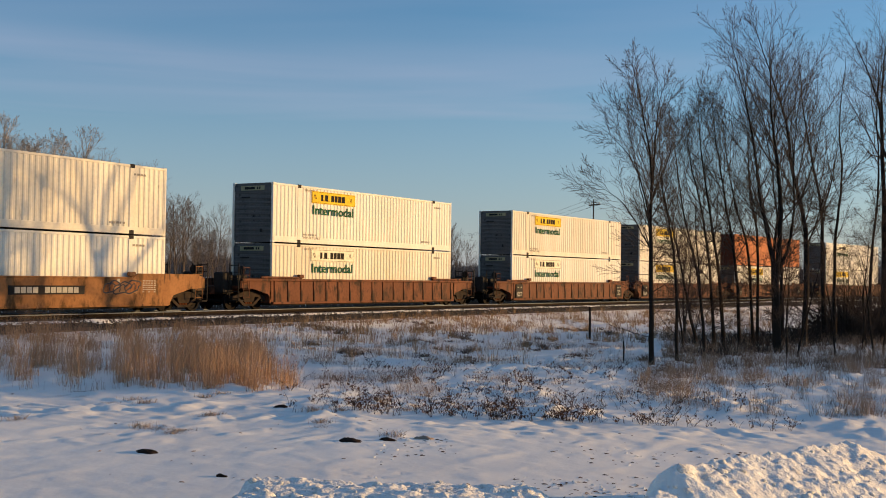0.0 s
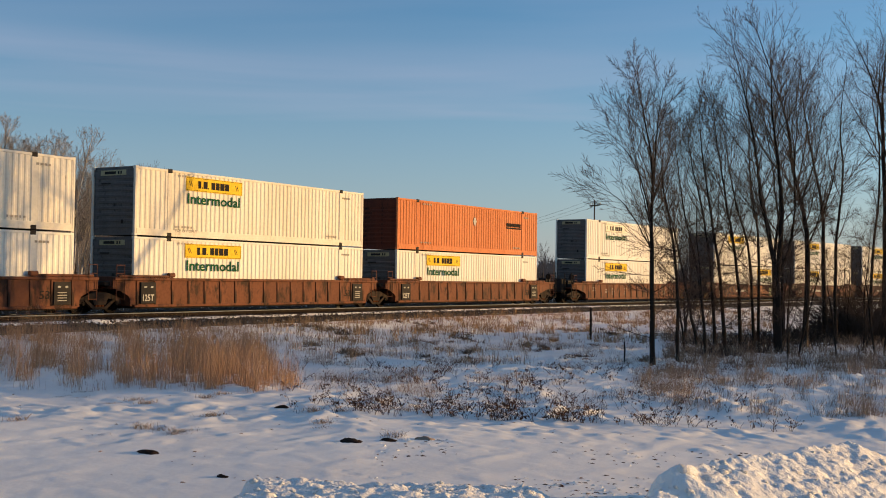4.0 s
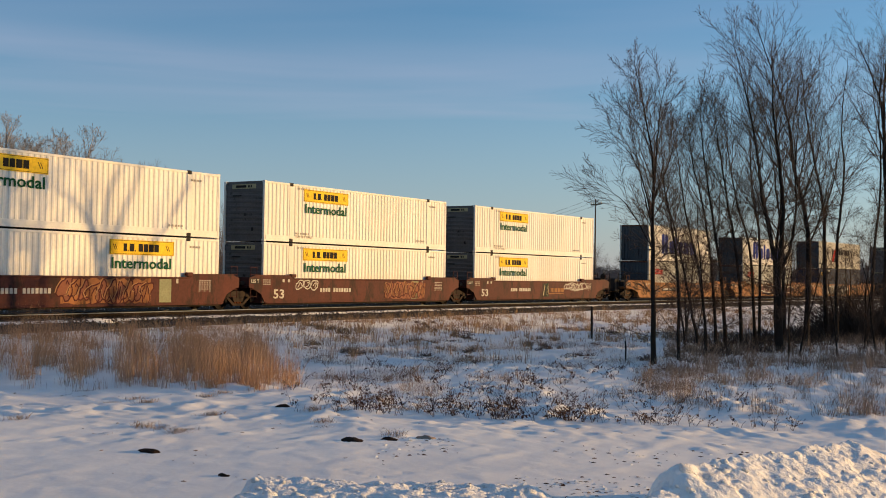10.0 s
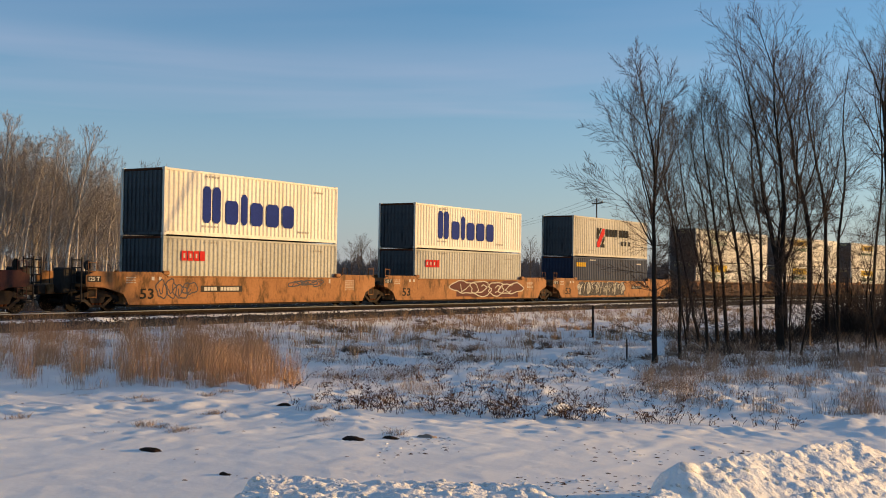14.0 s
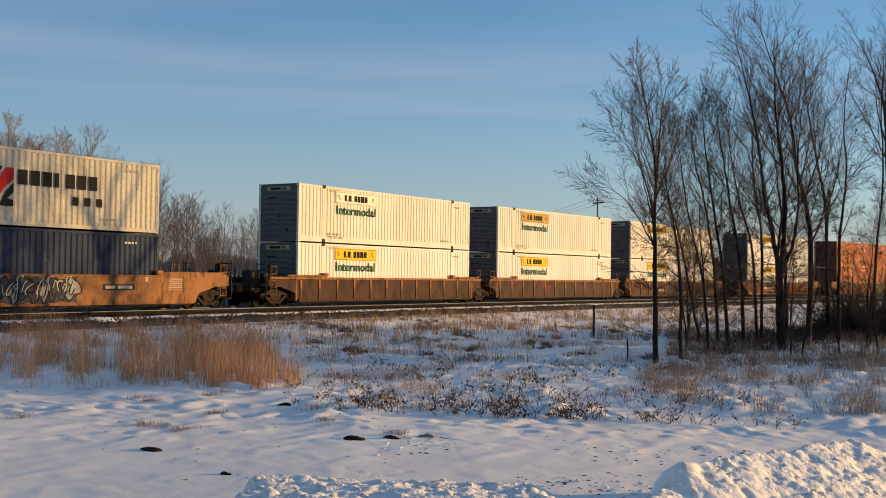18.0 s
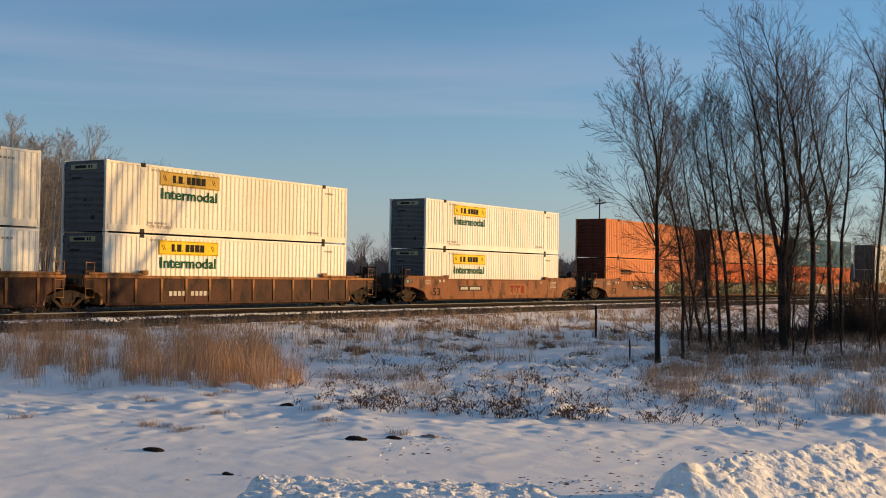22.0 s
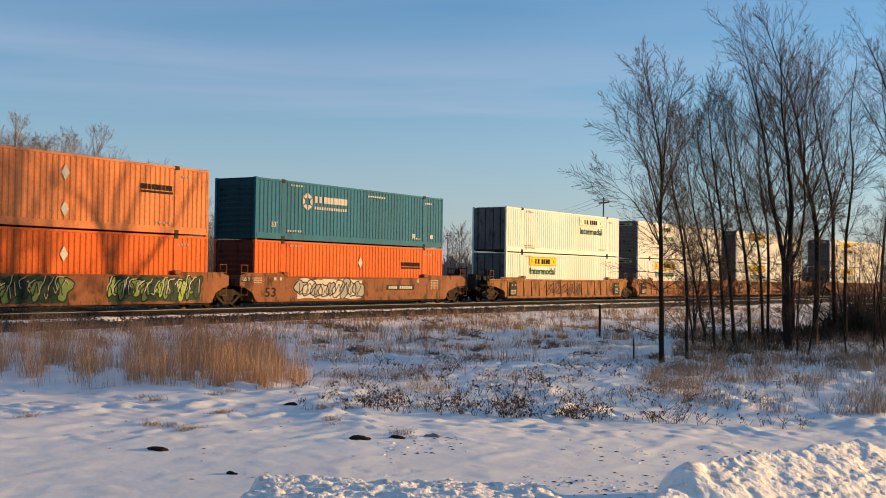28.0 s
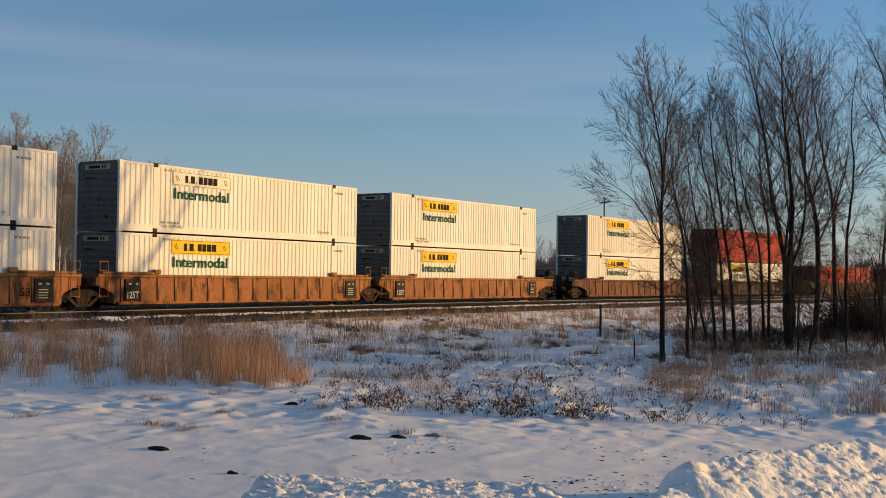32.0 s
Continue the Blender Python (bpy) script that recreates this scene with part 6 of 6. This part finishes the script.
def plants():
    rng = random.Random(17)
    # the tall stand: its edge runs out near the middle of the view
    edge = lambda s, d: (1.0 if s < -0.36 - 0.02 * (d - 25) / 6 else 0.0) * max(0.05, 0.4 + 1.5 * noise.noise(Vector((s * 15, d * 0.45, 1)))) * (1.0 if s > -0.66 else 0.55)
    blades("tall_grass", tufted(rng, 11000, (-1.1, -0.3, 25.0, 38), 30, 0.25, 1.3, 0.0055, 0.5, edge), STRAW, "tall russet prairie grass standing in snow", "grass")
    blades("tall_grass", tufted(rng, 2400, (-0.72, -0.33, 24.8, 28.5), 44, 0.3, 1.35, 0.006, 0.45), STRAW, "tall russet prairie grass standing in snow", "grass")
    blades("tall_grass", tufted(rng, 7000, (-1.1, -0.3, 29, 44), 14, 0.2, 0.9, 0.008, 0.7, edge), STRAW, "tall russet prairie grass standing in snow", "grass")
    strip = []
    while len(strip) < 11500:
        x = 30 + 65 * rng.random() ** 1.2
        o = rng.uniform(4.7, 10.5)
        y = rail_line(x)[0] - o
        if noise.noise(Vector((x * 0.22, o * 0.5, 51))) < rng.uniform(-0.3, 0.35):
            continue
        g = rng.uniform(0.15, 0.5)
        for _ in range(10):
            strip.append((x + rng.gauss(0, 0.13), y + rng.gauss(0, 0.13), g * rng.uniform(0.5, 1.1), 0.016 * rng.uniform(0.6, 1.3), rng.uniform(0.1, 0.8)))
    blades("verge_grass", strip, STRAW_PALE, "matted straw grass along the foot of the ballast", "grass")
    bank = lambda s, d: 0.3 + max(0, noise.noise(Vector((s * 7, d * 0.15, 4)))) * 1.4
    blades("bank_grass", tufted(rng, 8500, (-0.35, 0.75, 46, 78), 22, 0.18, 0.66, 0.016, 0.6, bank), STRAW_PALE, "pale straw grass on the railway bank", "grass")
    blades("bank_grass", tufted(rng, 1500, (-0.35, 0.2, 34, 46), 14, 0.2, 0.6, 0.012, 0.6, bank), STRAW_PALE, "pale straw grass on the railway bank", "grass")
    side = lambda s, d: max(0.06, 0.3 + 1.4 * noise.noise(Vector((s * 8, d * 0.5, 8))))
    blades("dead_grass", tufted(rng, 10500, (0.45, 1.15, 23.2, 38), 24, 0.1, 0.62, 0.007, 1.1, side), STRAW_GREY, "grey-brown dead grass under the trees", "grass")
    blades("dead_grass", tufted(rng, 6500, (0.5, 1.12, 32, 54), 16, 0.15, 0.7, 0.010, 1.0, side), STRAW_GREY, "grey-brown dead grass under the trees", "grass")
    blades("leaf_litter", tufted(rng, 7000, (0.5, 1.12, 33, 58), 14, 0.08, 0.5, 0.016, 1.1), LITTER, "dull leaf litter and broken stalks under the trees", "leaf litter")
    blades("turf_tufts", tufted(rng, 7000, (-0.4, 0.72, 36, 62), 46, 0.06, 0.26, 0.024, 1.5, lambda s, q: max(0.0, noise.noise(Vector((s * 12, q * 0.3, 41))) - 0.12) * 3), LITTER, "matted dark turf showing through the bank's snow", "grass")
    few = lambda s, d: 0.06 + (noise.noise(Vector((s * 9, d * 0.9, 3))) > 0.3)
    blades("sparse_grass", tufted(rng, 4200, (-1.1, 0.15, 18.5, 25.5), 150, 0.04, 0.17, 0.007, 1.5, few), STRAW_GREY, "short withered grass poking through snow", "grass")
    blades("withered_grass", tufted(rng, 15000, (-0.34, 0.62, 24, 46), 14, 0.05, 0.38, 0.006, 0.9, lambda s, q: max(0.0, noise.noise(Vector((s * 7, q * 0.4, 31)))) * 2.2), STRAW_GREY, "low withered grass between drifts", "grass")
    v = []
    for _ in range(17000):
        x = 25 + 125 * rng.random() ** 1.3
        y, s = rail_line(x)
        v.append((x, y + rng.uniform(8.4, 13.5), rng.uniform(0.7, 1.4), 0.03, rng.uniform(0.05, 0.5)))
    blades("trackside_grass", v, LITTER, "dry grass on the far side of the railway", "grass")
    # weeds: stiff stems with curled dead leaves
    stems, leaves = Build(), [[], []]
    for _ in range(1500):
        d = 21.5 + 13 * rng.random() ** 1.9
        s = rng.gauss(0.1, 0.36)
        if not -0.34 < s < 0.8 or noise.noise(Vector((s * 9, d * 0.6, 12))) < rng.uniform(-0.4, 0.25):
            continue
        x, y = place(s * d * 0.3857, d)
        z = ground_z(x, y)
        for _ in range(rng.randint(1, 4)):
            h = rng.uniform(0.06, 0.24) * (1.6 if rng.random() < 0.1 else 1.0)
            a = rng.uniform(0, 6.28)
            q = rng.uniform(0.2, 1.8) * h
            tip = (x + q * math.cos(a), y + q * math.sin(a), z + h)
            stems.tube([(x, y, z - 0.04), (x + q * 0.4 * math.cos(a), y + q * 0.4 * math.sin(a), z + h * 0.55), tip], [0.005, 0.004, 0.0025], 3, False)
            for _ in range(rng.choice((0, 0, 1, 4, 7))):
                g = rng.uniform(0.4, 1.05)
                cx, cy, cz = x + (tip[0] - x) * g + rng.gauss(0, 0.05), y + (tip[1] - y) * g + rng.gauss(0, 0.05), z + h * g
                v, f = leaves
                n = len(v)
                r = rng.uniform(0.012, 0.036)
                for k in range(4):
                    v.append((cx + rng.uniform(-r, r), cy + rng.uniform(-r, r), cz + rng.uniform(-r, r) * 1.2))
                f += [(n, n + 1, n + 2), (n, n + 2, n + 3)]
    tagged(new("weed_stems", raw_mesh("weed_stems", stems.v, stems.f, WEED_STEM)), "thin dry weed stems in the snow", "weeds", kind="stuff")
    tagged(new("weed_leaves", raw_mesh("weed_leaves", *leaves, WEED_LEAF)), "shrivelled dark brown weed leaves", "weeds", kind="stuff")


plants()


def clods():
    for k, (x, y, r, h) in enumerate(((15.3, 9.5, 0.15, 0.05), (15.75, 9.1, 0.12, 0.05), (16.3, 8.75, 0.13, 0.05), (12.8, 11.4, 0.17, 0.05), (11.75, 9.2, 0.09, 0.035), (18.4, 13.0, 0.12, 0.04))):
        rng = random.Random(k)
        v, f = [], []
        n, m = 14, 7
        for i in range(m + 1):
            t = i / m
            for j in range(n):
                a = 6.283 * j / n
                q = r * (1 - t) ** 0.5 * (1 + 0.45 * noise.noise(Vector((math.cos(a) * 1.6, math.sin(a) * 1.6, k + t))))
                v.append((q * math.cos(a) * 1.0, q * math.sin(a) * 1.5, -0.04 + (h + 0.04) * t + 0.035 * noise.noise(Vector((q * 16 * math.cos(a), q * 16 * math.sin(a), k)))))
        for i in range(m):
            for j in range(n):
                f.append((i * n + j, i * n + (j + 1) % n, (i + 1) * n + (j + 1) % n, (i + 1) * n + j))
        f.append(tuple(m * n + j for j in range(n)))
        ob = new("soil_clod", raw_mesh("soil_clod", v, f, SOIL if k not in (2,) else STRAW_GREY, True))
        ob.matrix_basis = pose(x, y, ground_z(x, y))
        tagged(ob, "dark clod of frozen soil in the snow", "soil clod", "soil clods")


clods()


def crumbs():
    """Small crumbs of soil, bark and crusted snow strewn over the field."""
    rng = random.Random(23)
    for name, count, material, label in (("soil_crumbs", 300, WEED_LEAF, "dark crumbs of soil and bark on the snow"), ("bark_crumbs", 110, STRAW_GREY, "pale crumbs of bark and straw on the snow"), ("snow_crumbs", 200, SNOW, "small crusts and crumbs of wind-broken snow")):
        v, f = [], []
        while len(f) < count * 8:
            dep = rng.uniform(12.5, 25) if name == "bark_crumbs" else rng.uniform(13.0, 18.5)
            s = rng.uniform(-1.1, 1.1) if name == "bark_crumbs" else rng.uniform(-0.15, 0.95)
            x, y = place(s * dep * 0.3857, dep)
            if noise.noise(Vector((x * 0.5, y * 0.5, 21))) < rng.uniform(-0.2, 0.4):
                continue
            z = ground_z(x, y)
            r = rng.uniform(0.012, 0.042) if name != "snow_crumbs" else rng.uniform(0.012, 0.04)
            n = len(v)
            for dx, dy, dz in ((1, 0, 0), (-1, 0, 0), (0, 1, 0), (0, -1, 0), (0, 0, 1), (0, 0, -1)):
                q = rng.uniform(0.6, 1.6) * r
                v.append((x + dx * q, y + dy * q, z + dz * q * (0.26 if name != "snow_crumbs" else 0.5)))
            f += [(n + p, n + q, n + t) for p, q, t in ((0, 2, 4), (2, 1, 4), (1, 3, 4), (3, 0, 4), (2, 0, 5), (1, 2, 5), (3, 1, 5), (0, 3, 5))]
        tagged(new(name, raw_mesh(name, v, f, material)), label, "debris", kind="stuff")


crumbs()


def snow_clod(seed):
    """A worn, angular clod of snow about two across."""
    bm = bmesh.new()
    bmesh.ops.create_icosphere(bm, subdivisions=2, radius=1.0)
    for q in bm.verts:
        n = q.co.normalized()
        q.co = n * (0.85 + 0.4 * noise.noise(n * 1.3 + Vector((seed * 7, 0, 0))) + 0.15 * noise.noise(n * 3.5 + Vector((0, seed * 5, 0))))
        q.co.z *= 0.7
    me = bpy.data.meshes.new("snow_clod")
    bm.to_mesh(me)
    bm.free()
    me.polygons.foreach_set("use_smooth", [True] * len(me.polygons))
    me.materials.append(SNOW_BANK)
    return me


def snow_bank(name, u0, u1, d0, d1, crest, seed):
    """A lumpy heap of ploughed snow between two sides and two depths; crest(side, depth) is its height."""
    step = 0.032
    us, ds = list(np.arange(u0, u1, step)), list(np.arange(d0, d1, step))
    v, seats = [], []
    rng = random.Random(int(seed))
    for dep in ds:
        for u in us:
            x, y = place(u, dep)
            p = Vector((x, y, seed))
            wob = 0.28 * noise.noise(p * 0.9) + 0.12 * noise.noise(p * 2.6)
            g = crest(u + wob, dep + wob)
            warp = p + 0.09 * noise.noise_vector(p * 2.3)
            cell = noise.voronoi(warp * 3.4)[0][0]
            cell2 = noise.voronoi(warp * 8.5)[0][0]
            dome = math.sqrt(max(0.0, 1 - (cell / 0.5) ** 2))
            dome2 = math.sqrt(max(0.0, 1 - (cell2 / 0.5) ** 2))
            lump = 0.045 * noise.fractal(p * 1.7, 0.7, 2.2, 6) + 0.022 * dome + 0.022 * dome2 + 0.022 * abs(noise.noise(p * 12.0)) - 0.04
            v.append((x, y, ground_z(x, y) - 0.07 + g + lump * min(1.0, g * 5)))
            if g > 0.3 and rng.random() < 0.012:
                seats.append(v[-1])
    w = len(us)
    f = [(j * w + i, j * w + i + 1, (j + 1) * w + i + 1, (j + 1) * w + i) for j in range(len(ds) - 1) for i in range(w - 1)]
    heap = tagged(new(name, raw_mesh(name, v, f, SNOW_BANK, True)), "lumpy bank of ploughed snow lit by the sun", "snow bank", "snow banks beside the road")
    # loose clods thrown up by the plough
    clumps = [snow_clod(k) for k in range(6)]
    for x, y, z in rng.sample(seats, min(len(seats), 130)):
        r = rng.choice((0.03, 0.04, 0.05, 0.07, 0.1))
        part("snow_clod", clumps[rng.randrange(6)], None, heap, at=pose(x, y, z - r * 0.35, rng.uniform(-35, 35), rng.uniform(-35, 35), rng.uniform(0, 360)) @ Matrix.Scale(r, 4))


def ramp(a, wide):
    a = min(1.0, max(0.0, a / wide))
    return a * a * (3 - 2 * a)


def bank_right(u, dep):
    """A ridge that runs away from the camera, steep on one flank and gentle on the flank towards the sun."""
    crest = 2.3 + (1.03 if dep > 11.8 else 0.25) * (dep - 11.8)
    high = (0.84 - 0.01 * (dep - 11.8)) * ramp(15.2 - dep, 0.7) * (0.45 + 0.55 * ramp(dep - 10.6, 1.4))
    if u < crest:
        return high * ramp(u - crest + 0.75, 0.75)
    return max(0.08, high - 0.26 * (u - crest)) * ramp(9.8 - u, 0.8)


def bank_left(u, dep):
    inside = min(u + 2.35, 1.45 - u, 12.35 - dep - 0.05 * u)
    return (0.585 + 0.012 * u) * ramp(inside, 0.5) if inside > 0 else 0.0


snow_bank("snow_bank", 0.9, 9.9, 10.2, 17.0, bank_right, 3.0)
snow_bank("snow_bank", -2.9, 1.7, 9.8, 12.8, bank_left, 8.0)


# ---- fence posts, utility poles, brush ----
def fence_post(x, y, h, r):
    b = Build().tube([(0, 0, -0.3), (0.01, 0, h * 0.6), (0.0, 0.01, h)], [r, r * 0.95, r * 0.9], 8)
    ob = new("fence_post", b.mesh("fence_post", STEEL_DARK))
    ob.matrix_basis = pose(x, y, ground_z(x, y))
    tagged(ob, "dark weathered fence post standing in snow", "post", "fence posts")


fence_post(47.4, 17.3, 1.38, 0.055)
fence_post(34.9, 11.6, 0.62, 0.03)


def utility_pole(x, y, h, turn):
    top = thing("utility_pole", "weathered wooden utility pole with a crossarm", "utility pole", "utility poles", at=pose(x, y, GROUND, 0, 0, turn))
    part("pole", Build().tube([(0, 0, -0.5), (0, 0, h)], [0.11, 0.075], 10), POLE_WOOD, top)
    for z, w in ((h - 0.6, 1.15),):
        arm = part("crossarm", Build().box(-w, w, -0.14, -0.02, z - 0.07, z + 0.07, 0.01), POLE_WOOD, top)
        for q in (-0.95, -0.5, 0.5, 0.95):
            part("insulator", Build().tube([(w * q, -0.08, z + 0.07), (w * q, -0.08, z + 0.14), (w * q, -0.08, z + 0.26)], [0.03, 0.07, 0.05], 8), WHITE_INK, arm, "glazed insulator")
    return top


POLES = ((120, 43.5, 11.5, 50), (193, 101, 10.9, 50), (226, 130, 11, 50), (330, 190, 10, 50))
for q in POLES:
    utility_pole(*q)


def wires():
    for (ax, ay, ah, _), (bx, by, bh, _) in zip(POLES, POLES[1:]):
        for q in (-1.2, 0.0, 1.2):
            side = Vector((ay - by, bx - ax, 0)).normalized() * q
            pts = []
            for k in range(13):
                t = k / 12
                pts.append((ax + (bx - ax) * t + side[0], ay + (by - ay) * t + side[1], GROUND + (ah + (bh - ah) * t) - 0.3 - 4 * 1.1 * t * (1 - t)))
            ob = new("overhead_wire", Build().tube(pts, [0.012] * 13, 4).mesh("overhead_wire", STEEL_BLACK))
            tagged(ob, "thin sagging overhead wire between poles", "wire", "overhead wires")


wires()


def brush(x, y, r, h, seed):
    rng = random.Random(seed)
    b = Build()
    for _ in range(340):
        a, q = rng.uniform(0, 6.28), r * rng.random() ** 0.6
        p = Vector((q * math.cos(a), q * math.sin(a), -0.05))
        d = Vector((math.cos(a) * 0.5 + rng.gauss(0, 0.35), math.sin(a) * 0.5 + rng.gauss(0, 0.35), 1)).normalized()
        pts, hh = [tuple(p)], h * rng.uniform(0.4, 1.0) * (1 - 0.35 * q / r)
        for _ in range(4):
            d = (d + Vector((rng.gauss(0, 0.28), rng.gauss(0, 0.28), rng.gauss(0, 0.2)))).normalized()
            p = p + d * hh / 4
            pts.append(tuple(p))
        b.tube(pts, [0.02, 0.017, 0.014, 0.01, 0.006], 3, False)
    ob = new("brush", raw_mesh("brush", b.v, b.f, BUSH_MAT))
    ob.matrix_basis = pose(x, y, ground_z(x, y))
    tagged(ob, "dense tangle of dark leafless brush", "bush", "bushes under the trees")


for k, (x, y, r, h) in enumerate(((55.5, 6.6, 1.6, 4.2), (56.5, 7.6, 1.8, 4.6), (53.8, 6.9, 1.0, 2.2), (58.0, 7.4, 2.0, 4.0), (57.0, 6.2, 2.0, 3.4), (60.5, 8.2, 1.8, 2.2), (61, 5.0, 2.4, 3.6), (52.5, 8.6, 1.0, 1.2), (55.5, 9.5, 1.0, 0.9), (46.0, 10.6, 2.2, 0.9), (49.0, 9.6, 2.2, 1.0), (52.0, 8.9, 2.2, 1.3), (43.0, 9.6, 1.6, 0.6), (58.5, 9.5, 1.6, 0.9), (40.0, 10.3, 1.2, 0.5))):
    brush(x, y, r, h, 70 + k)


# ---- everything that moves ----
SPEED, SLOWING = 12.901, -0.00542


def run(t):
    return SPEED * t + 0.5 * SLOWING * t * t


def motions():
    """The train rolls by at a steady pace; wheels turn with it."""
    times = [32.0 * k / 40 for k in range(41)]
    for ob, mid, z in MOVERS:
        rows = []
        for t in times:
            x = mid - run(t)
            y, s = rail_line(x)
            rows.append((t, pose(x, y, z, 0, 0, math.degrees(math.atan(s)))))
        walk(ob, rows)
    ticks = [k / FPS for k in range(0, 961)]
    turns = [math.degrees(run(t) / 0.425) for t in ticks]
    for ob in SPINNERS:
        x = ob.location.x
        walk(ob, [(t, pose(x, 0, 0.425, 0, -a, 0)) for t, a in zip(ticks, turns)])


motions()
